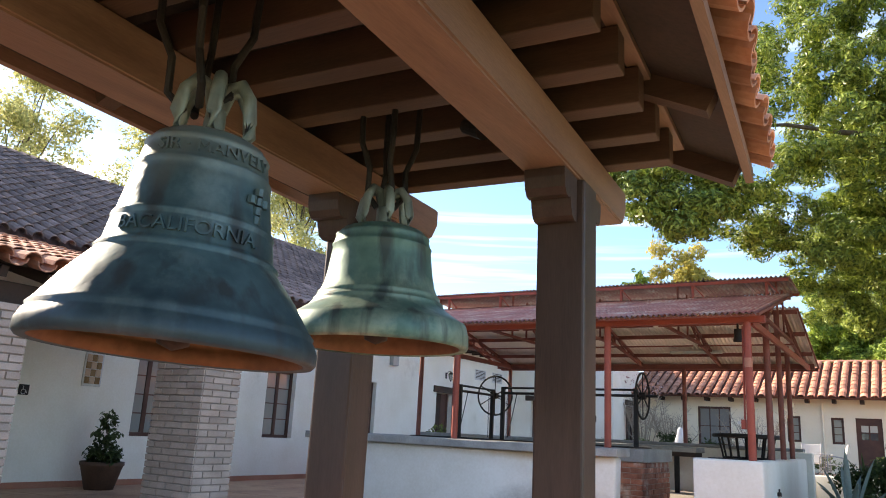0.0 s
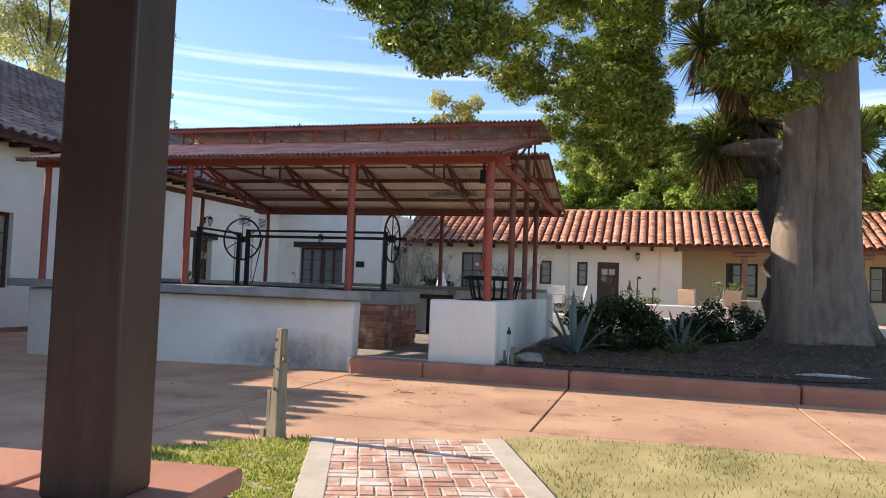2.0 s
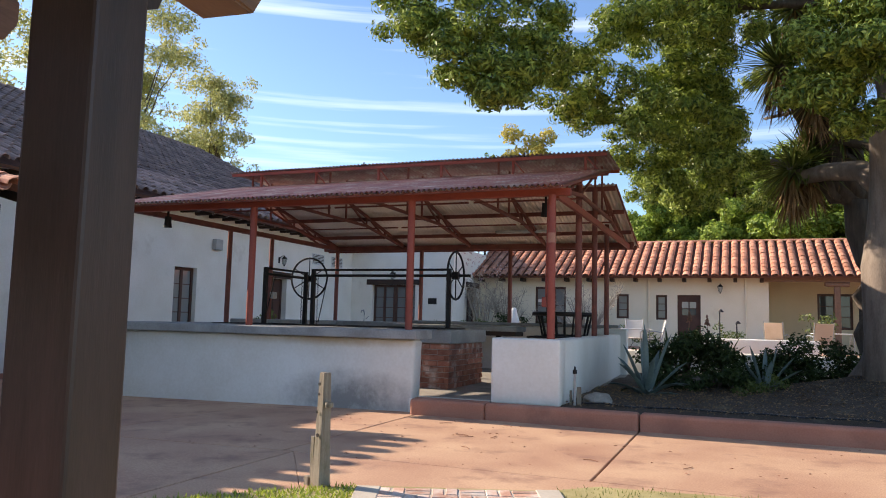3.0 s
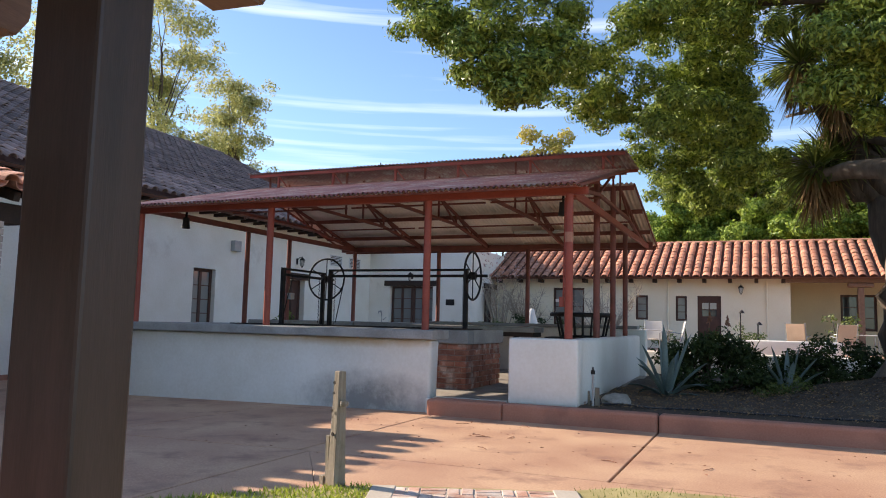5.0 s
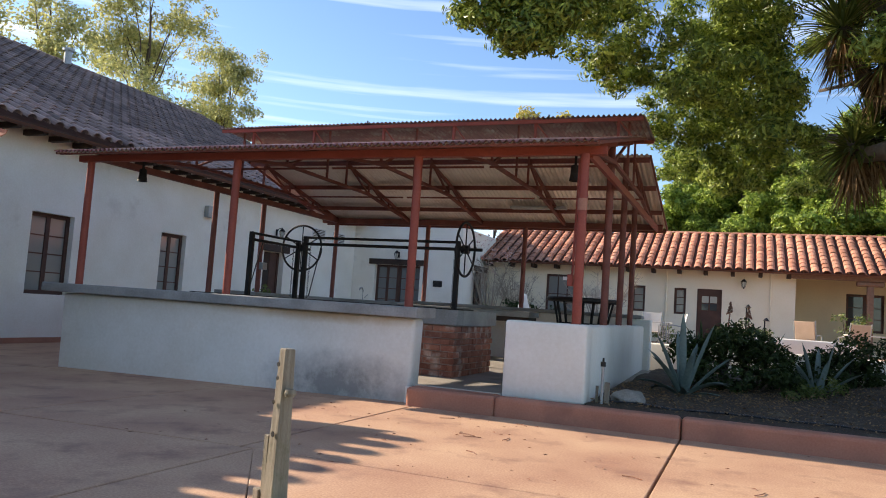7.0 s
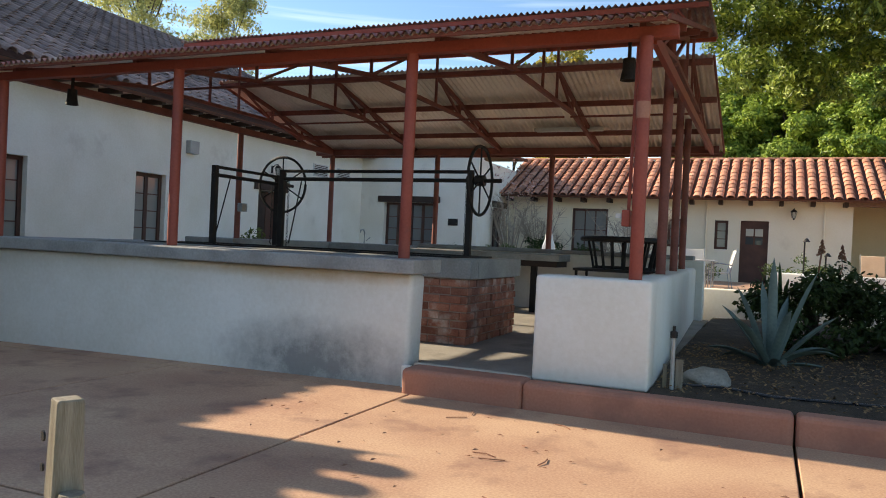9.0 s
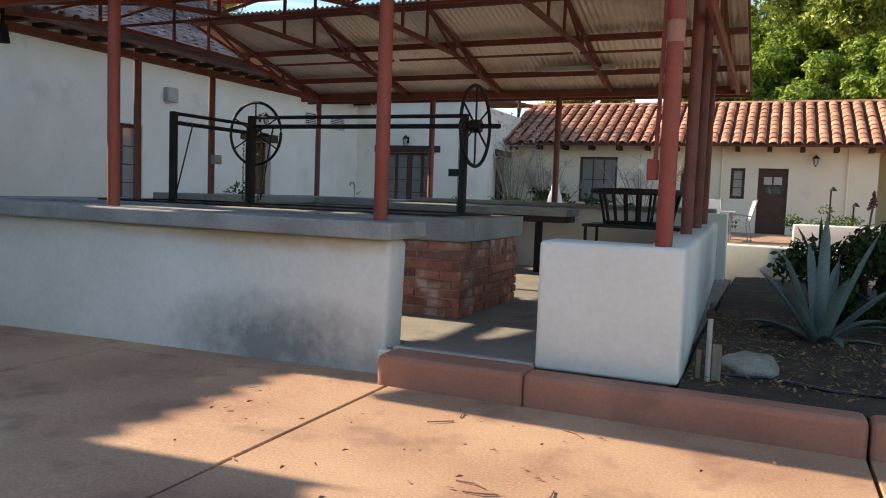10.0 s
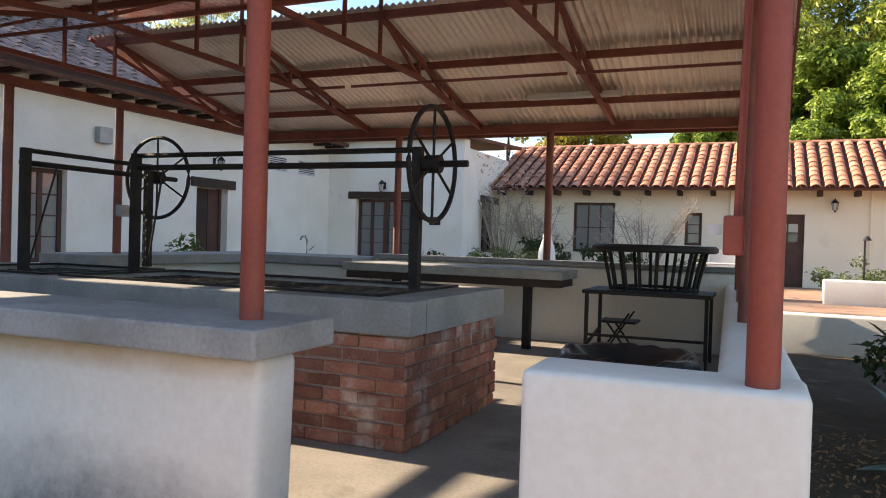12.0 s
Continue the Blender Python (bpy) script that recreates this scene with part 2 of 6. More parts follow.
BLADE_LUSH = leafy("lush_grass", (0.16, 0.24, 0.03), (0.42, 0.46, 0.08), 0.6, 0.4)
BLADE = leafy("grass_blades", (0.10, 0.15, 0.025), (0.30, 0.30, 0.08))
BLOSSOM = leafy("pink_blossom", (0.55, 0.33, 0.30), (0.68, 0.50, 0.46))
TWIG = surface("pale_twigs", (0.30, 0.25, 0.20), (0.42, 0.36, 0.29), 0.9, scale=5, fine=40, bump=0.1)


def patina(name, low, mid, high, streak, bands=()):
    """Old bronze: green and blue patina in clouds and runs, dark bare metal between; bands blend in a tone by height.
    """
    m = surface(name, low, mid, 0.5, metal=0.35, scale=2.2, fine=22, bump=0.22, dirt=high, dirt_scale=2.6, dirt_from=0.5, rough_var=0.18)
    n, l = m.node_tree.nodes, m.node_tree.links
    p = n["Principled BSDF"]
    geo, mp, t, r, mx = (n.new("ShaderNode" + k) for k in ("NewGeometry", "Mapping", "TexNoise", "ValToRGB", "MixRGB"))
    mp.inputs["Scale"].default_value = (7, 7, 1.1)
    t.inputs["Scale"].default_value, t.inputs["Detail"].default_value = 1.6, 6
    r.color_ramp.elements[0].position, r.color_ramp.elements[1].position = 0.52, 0.66
    l.new(geo.outputs["Position"], mp.inputs[0])
    l.new(mp.outputs[0], t.inputs["Vector"])
    l.new(t.outputs["Fac"], r.inputs[0])
    l.new(r.outputs[0], mx.inputs[0])
    l.new(p.inputs["Base Color"].links[0].from_socket, mx.inputs[1])
    mx.inputs[2].default_value = (*streak, 1)
    col = mx.outputs[0]
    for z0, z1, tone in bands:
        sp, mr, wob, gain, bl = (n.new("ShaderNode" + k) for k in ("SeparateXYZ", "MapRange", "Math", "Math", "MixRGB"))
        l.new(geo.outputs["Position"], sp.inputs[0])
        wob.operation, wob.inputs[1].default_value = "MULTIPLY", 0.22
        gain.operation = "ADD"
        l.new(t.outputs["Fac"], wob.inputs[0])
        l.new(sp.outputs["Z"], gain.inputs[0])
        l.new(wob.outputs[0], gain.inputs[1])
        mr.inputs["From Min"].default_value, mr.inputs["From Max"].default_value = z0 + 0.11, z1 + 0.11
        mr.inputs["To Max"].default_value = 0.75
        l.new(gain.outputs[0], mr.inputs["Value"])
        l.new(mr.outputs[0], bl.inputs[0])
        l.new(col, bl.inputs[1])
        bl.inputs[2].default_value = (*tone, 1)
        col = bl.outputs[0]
    l.new(col, p.inputs["Base Color"])
    return m


# bands: paler towards the shoulder, darker blue towards the rim
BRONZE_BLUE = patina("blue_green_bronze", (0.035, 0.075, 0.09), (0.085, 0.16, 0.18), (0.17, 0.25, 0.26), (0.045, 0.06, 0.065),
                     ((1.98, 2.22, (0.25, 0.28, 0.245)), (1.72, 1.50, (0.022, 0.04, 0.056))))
BRONZE_GREEN = patina("green_bronze", (0.06, 0.125, 0.105), (0.135, 0.235, 0.19), (0.27, 0.34, 0.26), (0.055, 0.075, 0.068))
BRONZE_PALE = patina("pale_verdigris_bronze", (0.16, 0.20, 0.175), (0.30, 0.34, 0.29), (0.43, 0.44, 0.37), (0.10, 0.10, 0.085))
BRONZE_BARE = surface("bare_bronze", (0.14, 0.075, 0.045), (0.24, 0.13, 0.075), 0.55, metal=0.4, scale=4, fine=30, bump=0.1)


# ---- building blocks ----
def thing(name, label, category, group="", kind="", at=(0, 0, 0), turn=0):
    ob = new(name)
    ob.empty_display_size = 0.2
    ob.matrix_basis = pose(*at, 0, 0, turn)
    return tagged(ob, label, category, group, kind)


def part(name, bm, material, parent=None, label="", smooth=False, kind=""):
    me = bpy.data.meshes.new(name)
    bm.to_mesh(me)
    bm.free()
    me.materials.append(material)
    if smooth:
        me.polygons.foreach_set("use_smooth", [True] * len(me.polygons))
    ob = new(name, me)
    ob.parent = parent
    return tagged(ob, label, kind=kind)


def whole(name, bm, material, label, category, group="", kind="", smooth=False):
    return tagged(part(name, bm, material, None, "", smooth), label, category, group, kind)


def box(bm, x0, y0, z0, x1, y1, z1, bev=0.0, m=None, segs=2):
    made = bmesh.ops.create_cube(bm, size=1.0)["verts"]
    bmesh.ops.scale(bm, verts=made, vec=(x1 - x0, y1 - y0, z1 - z0))
    bmesh.ops.translate(bm, verts=made, vec=((x0 + x1) / 2, (y0 + y1) / 2, (z0 + z1) / 2))
    if m is not None:
        bmesh.ops.transform(bm, matrix=m, verts=made)
    if bev:
        edges = list({e for v in made for e in v.link_edges})
        bmesh.ops.bevel(bm, geom=edges, offset=bev, segments=segs, profile=0.5, affect="EDGES")
    return bm


def cube(x0, y0, z0, x1, y1, z1, bev=0.0, m=None, segs=2):
    return box(bmesh.new(), x0, y0, z0, x1, y1, z1, bev, m, segs)


def rod(bm, p, q, r, seg=8, r2=None):
    p, q = Vector(p), Vector(q)
    d = q - p
    m = Matrix.Translation((p + q) / 2) @ d.to_track_quat("Z", "Y").to_matrix().to_4x4()
    bmesh.ops.create_cone(bm, cap_ends=True, segments=seg, radius1=r, radius2=r if r2 is None else r2, depth=d.length, matrix=m)
    return bm


def bar(bm, p, q, w, h):
    """A square bar from p to q."""
    p, q = Vector(p), Vector(q)
    d = q - p
    m = Matrix.Translation((p + q) / 2) @ d.to_track_quat("X", "Z").to_matrix().to_4x4()
    return box(bm, -d.length / 2, -w / 2, -h / 2, d.length / 2, w / 2, h / 2, 0, m)


def tube(bm, points, r, seg=8, r_end=None):
    """A bent round bar along points, tapering to r_end."""
    pts = [Vector(p) for p in points]
    rings = []
    for i, p in enumerate(pts):
        d = (pts[min(i + 1, len(pts) - 1)] - pts[max(i - 1, 0)]).normalized()
        q = d.to_track_quat("Z", "Y")
        rr = r if r_end is None else r + (r_end - r) * i / (len(pts) - 1)
        rings.append([bm.verts.new(p + q @ Vector((rr * math.cos(2 * math.pi * k / seg), rr * math.sin(2 * math.pi * k / seg), 0))) for k in range(seg)])
    for a, b in zip(rings, rings[1:]):
        for k in range(seg):
            bm.faces.new((a[k], a[(k + 1) % seg], b[(k + 1) % seg], b[k]))
    bm.faces.new(rings[0][::-1])
    bm.faces.new(rings[-1])
    return bm


def lathe(bm, profile, seg=48, centre=(0, 0, 0)):
    rings = []
    for r, z in profile:
        rings.append([bm.verts.new((centre[0] + r * math.cos(2 * math.pi * k / seg), centre[1] + r * math.sin(2 * math.pi * k / seg), centre[2] + z)) for k in range(seg)])
    for a, b in zip(rings, rings[1:]):
        for k in range(seg):
            bm.faces.new((a[k], a[(k + 1) % seg], b[(k + 1) % seg], b[k]))
    return bm


def shared(name, mesh, m, parent):
    ob = new(name, mesh)
    ob.parent = parent
    ob.matrix_basis = m
    return ob


def baked(bm, name, material):
    me = bpy.data.meshes.new(name)
    bm.to_mesh(me)
    bm.free()
    me.materials.append(material)
    return me


def joined(name, mesh, places, material, parent, label="", smooth=False):
    """Many copies of a small mesh at the poses given, as one mesh of kind stuff."""
    co = np.array([v.co[:] for v in mesh.vertices])
    faces = [tuple(p.vertices) for p in mesh.polygons]
    verts, polys = [], []
    for i, m in enumerate(places):
        a = np.array(m)
        verts.append(co @ a[:3, :3].T + a[:3, 3])
        polys += [tuple(v + i * len(co) for v in f) for f in faces]
    me = bpy.data.meshes.new(name)
    me.from_pydata(np.concatenate(verts).tolist(), [], polys)
    me.materials.append(material)
    if smooth:
        me.polygons.foreach_set("use_smooth", [True] * len(me.polygons))
    ob = new(name, me)
    ob.parent = parent
    return tagged(ob, label, kind="stuff")


def leaves(name, clumps, per_m3, size, material, parent, seed=1, droop=0.0, slim=0.45, label="", cap=4000, tuft=0.0):
    """A crown: for each clump (x, y, z, radius[, flatness]) a cloud of small folded leaves, thickest near its skin and, by tuft, turned outwards."""
    rng = np.random.default_rng(seed)
    cs, ns = [], []
    for cl in clumps:
        x, y, z, r = cl[:4]
        flat = cl[4] if len(cl) > 4 else 0.75
        k = int(min(cap, per_m3 * r ** 2.4))
        d = rng.normal(size=(k, 3))
        d /= np.linalg.norm(d, axis=1)[:, None]
        rad = r * (0.45 + 0.62 * rng.random(k) ** 0.7) * (1 + 0.18 * np.sin(5 * d[:, 0] + x) * np.sin(4 * d[:, 1] + y) + 0.15 * np.sin(7 * d[:, 2] + z))
        p = d * rad[:, None] * np.array([1, 1, flat]) + np.array([x, y, z])
        cs.append(p)
        ns.append(d)
    c, nrm = np.concatenate(cs), np.concatenate(ns)
    k = len(c)
    up = nrm * (0.5 + tuft) + rng.normal(size=(k, 3)) * (0.6 - 0.3 * tuft) + np.array([0, 0, 0.5 - 0.2 * tuft])
    up /= np.linalg.norm(up, axis=1)[:, None]
    along = np.cross(up, rng.normal(size=(k, 3)))
    along /= np.maximum(1e-6, np.linalg.norm(along, axis=1))[:, None]
    along[:, 2] -= droop
    along /= np.linalg.norm(along, axis=1)[:, None]
    side = np.cross(up, along)
    side /= np.maximum(1e-6, np.linalg.norm(side, axis=1))[:, None]
    s = size * (0.6 + 0.8 * rng.random(k))[:, None]
    v = np.stack([c - along * s * 0.5, c + side * s * slim * 0.5 + up * s * 0.08, c + along * s * 0.5, c - side * s * slim * 0.5 + up * s * 0.08], axis=1).reshape(-1, 3)
    me = bpy.data.meshes.new(name)
    me.from_pydata(v.tolist(), [], (np.arange(4 * k).reshape(-1, 4)).tolist())
    me.materials.append(material)
    ob = new(name, me)
    ob.parent = parent
    return tagged(ob, label)


def limb(bm, p, q, r0, r1, wob=0.15, seed=0, n=7, seg=10):
    rng = random.Random(seed)
    p, q = Vector(p), Vector(q)
    pts = []
    for i in range(n):
        t = i / (n - 1)
        o = Vector((rng.uniform(-1, 1), rng.uniform(-1, 1), rng.uniform(-1, 1))) * wob * math.sin(math.pi * t)
        pts.append(p.lerp(q, t) + o)
    return tube(bm, pts, r0, seg, r1)


def wall_with_holes(bm, axis, at, thick, u0, u1, z0, z1, holes):
    """A wall in the plane axis = at, from u0 to u1, with openings (u0, u1, z0, z1) right through it."""
    us = sorted({u0, u1, *[h[0] for h in holes], *[h[1] for h in holes]})
    zs = sorted({z0, z1, *[h[2] for h in holes], *[h[3] for h in holes]})
    for a, b in zip(us, us[1:]):
        run = None
        for e, f in list(zip(zs, zs[1:])) + [(None, None)]:
            solid = e is not None and not any(h[0] <= a and b <= h[1] and h[2] <= e and f <= h[3] for h in holes)
            if solid and run is None:
                run = [e, f]
            elif solid:
                run[1] = f
            elif run:
                if axis == "x":
                    box(bm, at - thick, a, run[0], at, b, run[1])
                else:
                    box(bm, a, at, run[0], b, at + thick, run[1])
                run = None
    bmesh.ops.remove_doubles(bm, verts=bm.verts, dist=0.0005)
    return bm


def window(parent, axis, at, u0, u1, z0, z1, cols=2, rows=4, glass=GLASS, deep=0.12, wood=FRAME, name="window", curtain=False):
    """Casement window set back in its opening: frame, mullions, panes and sill. Leaves face +x (axis x) or -y (axis y)."""
    w = thing(name, "", "")
    w.parent = parent
    sgn = -1 if axis == "x" else 1

    def put(nm, a, b, e, f, d0, d1, mat, bev=0.0):
        lo, hi = sorted((at + sgn * d0, at + sgn * d1))
        bm = cube(lo, a, e, hi, b, f, bev) if axis == "x" else cube(a, lo, e, b, hi, f, bev)
        return part(nm, bm, mat, w)

    fw = 0.085
    put("jamb", u0, u0 + fw, z0, z1, deep, deep + 0.09, wood)
    put("jamb", u1 - fw, u1, z0, z1, deep, deep + 0.09, wood)
    put("head", u0 + fw, u1 - fw, z1 - fw, z1, deep, deep + 0.09, wood)
    put("sill", u0 + fw, u1 - fw, z0, z0 + fw, deep - 0.02, deep + 0.09, wood)
    du, dz = (u1 - u0 - 2 * fw) / cols, (z1 - z0 - 2 * fw) / rows
    for i in range(1, cols):
        wide = 0.055 if cols == 2 else 0.02
        put("meeting_stile", u0 + fw + i * du - wide, u0 + fw + i * du + wide, z0 + fw, z1 - fw, deep + 0.015, deep + 0.075, wood)
    for j in range(1, rows):
        put("glazing_bar", u0 + fw, u1 - fw, z0 + fw + j * dz - 0.014, z0 + fw + j * dz + 0.014, deep + 0.025, deep + 0.06, wood)
    for i in range(cols):
        for j in range(rows):
            put("pane", u0 + fw + i * du + 0.004, u0 + fw + (i + 1) * du - 0.004, z0 + fw + j * dz + 0.004, z0 + fw + (j + 1) * dz - 0.004, deep + 0.04, deep + 0.046, glass)
    put("blind", u0 + fw, u1 - fw, z0 + fw, z1 - fw, deep + 0.075, deep + 0.085, CURTAIN if curtain else DARKWOOD)
    return w


def tile_mesh(name, width, length, material, tall=0.62):
    """A half-round clay tile, wider at its lower end, running up +y, with its thickness."""
    bm = bmesh.new()
    ring = []
    for y, w in ((0, width), (length, width * 0.86)):
        for r in (w / 2, w / 2 - 0.016):
            ring.append([bm.verts.new((-r * math.cos(math.pi * k / 6), y, r * tall * math.sin(math.pi * k / 6))) for k in range(7)])
    lo, li, ho, hi = ring
    for k in range(6):
        bm.faces.new((lo[k], lo[k + 1], ho[k + 1], ho[k]))
        bm.faces.new((li[k], hi[k], hi[k + 1], li[k + 1]))
        bm.faces.new((lo[k], li[k], li[k + 1], lo[k + 1]))
    bmesh.ops.recalc_face_normals(bm, faces=bm.faces)
    return baked(bm, name, material)


def tile_roof(parent, corner, along, up, n_along, pitch, length, material, near, width=0.24, rows_gap=0.36, seed=3, pans=False, tall=0.62):
    """Rows of barrel tiles from the eave corner along the eave and up the slope. Tiles within near(x, y) are parts, the rest one mesh."""
    rng = random.Random(seed)
    along, up = Vector(along).normalized(), Vector(up).normalized()
    out = along.cross(up).normalized()
    rot = Matrix((along, up, out)).transposed().to_4x4()
    me = tile_mesh("tile", width, rows_gap + 0.07, material, tall)
    n_up = int(length / rows_gap)
    rest, count = [], 0
    for i in range(n_along):
        for j in range(n_up):
            p = Vector(corner) + along * (i + 0.5) * pitch + up * (j * rows_gap + rng.uniform(-0.015, 0.015) - 0.05) + out * (0.035 + rng.uniform(0, 0.012))
            tip = Matrix.Rotation(radians(2.2 + rng.uniform(-0.8, 0.8)), 4, "X")
            yaw = Matrix.Rotation(radians(rng.uniform(-1.6, 1.6)), 4, "Z")
            m = Matrix.Translation(p) @ rot @ yaw @ tip.inverted()
            if near(p.x, p.y) and count < 300:
                shared("tile", me, m, parent)
                count += 1
            else:
                rest.append(m)
            if pans:
                rest.append(Matrix.Translation(p + along * pitch / 2 + out * 0.012) @ rot @ yaw @ tip.inverted() @ Matrix.Rotation(math.pi, 4, "Y"))
    if rest:
        joined("tile_field", me, rest, material, parent)


def slab_poly(bm, corners, thick):
    """A flat sheet with thickness below the four corners."""
    n = (Vector(corners[1]) - Vector(corners[0])).cross(Vector(corners[-1]) - Vector(corners[0])).normalized()
    if n.z < 0:
        n = -n
    top = [bm.verts.new(c) for c in corners]
    low = [bm.verts.new(Vector(c) - n * thick) for c in corners]
    bm.faces.new(top)
    bm.faces.new(low[::-1])
    k = len(corners)
    for i in range(k):
        bm.faces.new((top[i], low[i], low[(i + 1) % k], top[(i + 1) % k]))
    bmesh.ops.recalc_face_normals(bm, faces=bm.faces)
    return bm


def corrugated(bm, x0, x1, y0, z0, y1, z1, wave=0.085, deep=0.02):
    """A corrugated sheet whose ribs run up the slope from (y0, z0) to (y1, z1)."""
    n = int((x1 - x0) / wave * 6)
    d = Vector((0, y1 - y0, z1 - z0)).normalized()
    up = Vector((1, 0, 0)).cross(d)
    rows = []
    for t in (0.0, 1.0):
        rows.append([])
        for i in range(n + 1):
            x = x0 + (x1 - x0) * i / n
            o = up * deep * math.sin(2 * math.pi * (x - x0) / wave)
            rows[-1].append(bm.verts.new(Vector((x, y0 + (y1 - y0) * t, z0 + (z1 - z0) * t)) + o))
    for i in range(n):
        bm.faces.new((rows[0][i], rows[0][i + 1], rows[1][i + 1], rows[1][i]))
    return bm


# ---- ground ----
bm = bmesh.new()
bmesh.ops.create_grid(bm, x_segments=2, y_segments=2, size=400)
bmesh.ops.translate(bm, verts=bm.verts, vec=(0, 0, -0.45))
whole("ground", bm, GRASS_GROUND, "dry earth and grass round the mission courtyard", "ground", kind="structure")

# courtyard paving in large slabs with open joints; the joints are gaps of 12 mm
def fall(x):
    """The yard falls gently to the west."""
    return 0.0168 * min(0.0, x + 3.2)


def paving(corners):
    """A slab of paving on the corners given, shrunk by half a joint on each side."""
    b = bmesh.new()
    mid = sum((Vector((x, y)) for x, y in corners), Vector((0, 0))) / len(corners)
    low, top = [], []
    for x, y in corners:
        d = Vector((x, y)) - mid
        cx, cy = x - math.copysign(0.011, d.x), y - math.copysign(0.011, d.y)
        low.append(b.verts.new((cx, cy, -0.3 + fall(cx))))
        top.append(b.verts.new((cx, cy, fall(cx))))
    b.faces.new(top)
    b.faces.new(low[::-1])
    k = len(corners)
    rim = [b.faces.new((low[i], low[(i + 1) % k], top[(i + 1) % k], top[i])) for i in range(k)]
    bmesh.ops.recalc_face_normals(b, faces=b.faces)
    bmesh.ops.bevel(b, geom=[e for e in b.edges if all(v in top for v in e.verts)], offset=0.006, segments=1, affect="EDGES")
    return part("paving_slab", b, TERRA, pave)


pave = thing("pavement", "terracotta-coloured concrete paving with open joints", "paving", kind="structure")
JX = (-30.0, -17.4, -14.5, -11.6, -8.7, -5.8, -3.05, 0.04, 2.8, 5.7, 8.6, 14.0, 26.0)
for a, b in zip(JX, JX[1:]):
    paving(((a, 8.1), (b, 8.1), (b, 11.42), (a, 11.42)))
    if b < -3.0:
        paving(((a, 11.42), (b, 11.42), (b, 20.0), (a, 20.0)))
        paving(((a, 20.0), (b, 20.0), (b, 33.0), (a, 33.0)))
for a, b in zip((-30.0, -13.4, -8.2), (-13.4, -8.2, -2.93)):
    for e, f in ((-12.0, -4.0), (-4.0, 3.4), (3.4, 8.1)):
        paving(((a, e), (b, e), (b, f), (a, f)))
# east of the corner joint one joint runs off at a slant
paving(((-2.93, 3.4), (0.29, 3.4), (-2.93, 8.1)))
paving(((0.29, 3.4), (2.8, 3.4), (2.8, 8.1), (-2.93, 8.1)))
for a, b in ((2.8, 8.0), (8.0, 14.0), (14.0, 26.0)):
    paving(((a, 3.4), (b, 3.4), (b, 8.1), (a, 8.1)))
for a, b in ((-2.93, 2.8), (2.8, 14.0), (14.0, 26.0)):
    for e, f in ((-12.0, -4.0), (-4.0, 3.4)):
        paving(((a, e), (b, e), (b, f), (a, f)))

# lawn laid against the paving, with the brick path through it
LAWN_EDGE = ((-2.75, 5.75), (-2.1, 6.55), (-1.55, 7.0), (-0.2, 7.5), (0.15, 7.85), (1.3, 8.0), (2.6, 8.05), (4.2, 7.9), (9.0, 7.4), (30.0, 6.5))
bm = bmesh.new()
slab_poly(bm, [(x, y, 0.012) for x, y in LAWN_EDGE] + [(30.0, -30.0, 0.012), (-2.75, -30.0, 0.012)], 0.05)
lawn = whole("lawn", bm, GRASS_GROUND, "patchy winter lawn of short green and straw-coloured grass", "lawn", kind="structure")
PATH_TURN = pose(-0.833, 7.195, 0.012, 0, 0, 21.5)
rng = np.random.default_rng(5)
k = 60000
gx, gy = rng.uniform(-2.75, 4.5, k), rng.uniform(3.4, 8.05, k)
keep = gy < np.interp(gx, [p[0] for p in LAWN_EDGE], [p[1] for p in LAWN_EDGE]) + rng.uniform(-0.02, 0.03, k)
keep &= np.abs((gx + 0.833) * math.cos(radians(21.5)) + (gy - 7.195) * math.sin(radians(21.5))) > 0.80
dense = np.where(gx < -0.9, 1.0, 0.14 + 0.3 * (np.sin(gx * 3.1) * np.sin(gy * 2.3) > 0.35))
keep &= rng.random(k) < dense
gx, gy = gx[keep], gy[keep]
k = len(gx)
h, a = rng.uniform(0.018, 0.05, k), rng.uniform(0, 6.283, k)
lush = gx < -0.9
base = np.stack([gx, gy, np.full(k, 0.01)], 1)
side = np.stack([np.cos(a), np.sin(a), np.zeros(k)], 1) * np.where(lush, 0.008, 0.004)[:, None]
lean = np.stack([np.cos(a * 3) * 0.02, np.sin(a * 3) * 0.02, h], 1)
v = np.stack([base - side, base + side, base + lean], 1).reshape(-1, 3)
for mask, mat, words in ((lush, BLADE_LUSH, "bright green short grass between the path and the platform"), (~lush, BLADE, "short green and straw-coloured blades of the lawn")):
    tri = v.reshape(-1, 3, 3)[mask].reshape(-1, 3)
    me = bpy.data.meshes.new("grass")
    me.from_pydata(tri.tolist(), [], np.arange(len(tri)).reshape(-1, 3).tolist())
    me.materials.append(mat)
    tagged(new("grass", me), words, "grass", kind="stuff")

path = thing("brick_path", "red and buff brick path between pale concrete edgings", "path", kind="structure")
part("bed", cube(-0.61, -6.0, -0.05, 0.61, 0.0, 0.006, 0, PATH_TURN), PATH_JOINT, path)
for sx in (-0.705, 0.705):
    part("edging", cube(sx - 0.095, -6.0, -0.05, sx + 0.095, 0.02, 0.016, 0.008, PATH_TURN), EDGING, path)
brick = baked(cube(-0.1, -0.046, -0.03, 0.1, 0.046, 0.0, 0.006, segs=1), "brick", PATH_BRICK)
prng = random.Random(8)
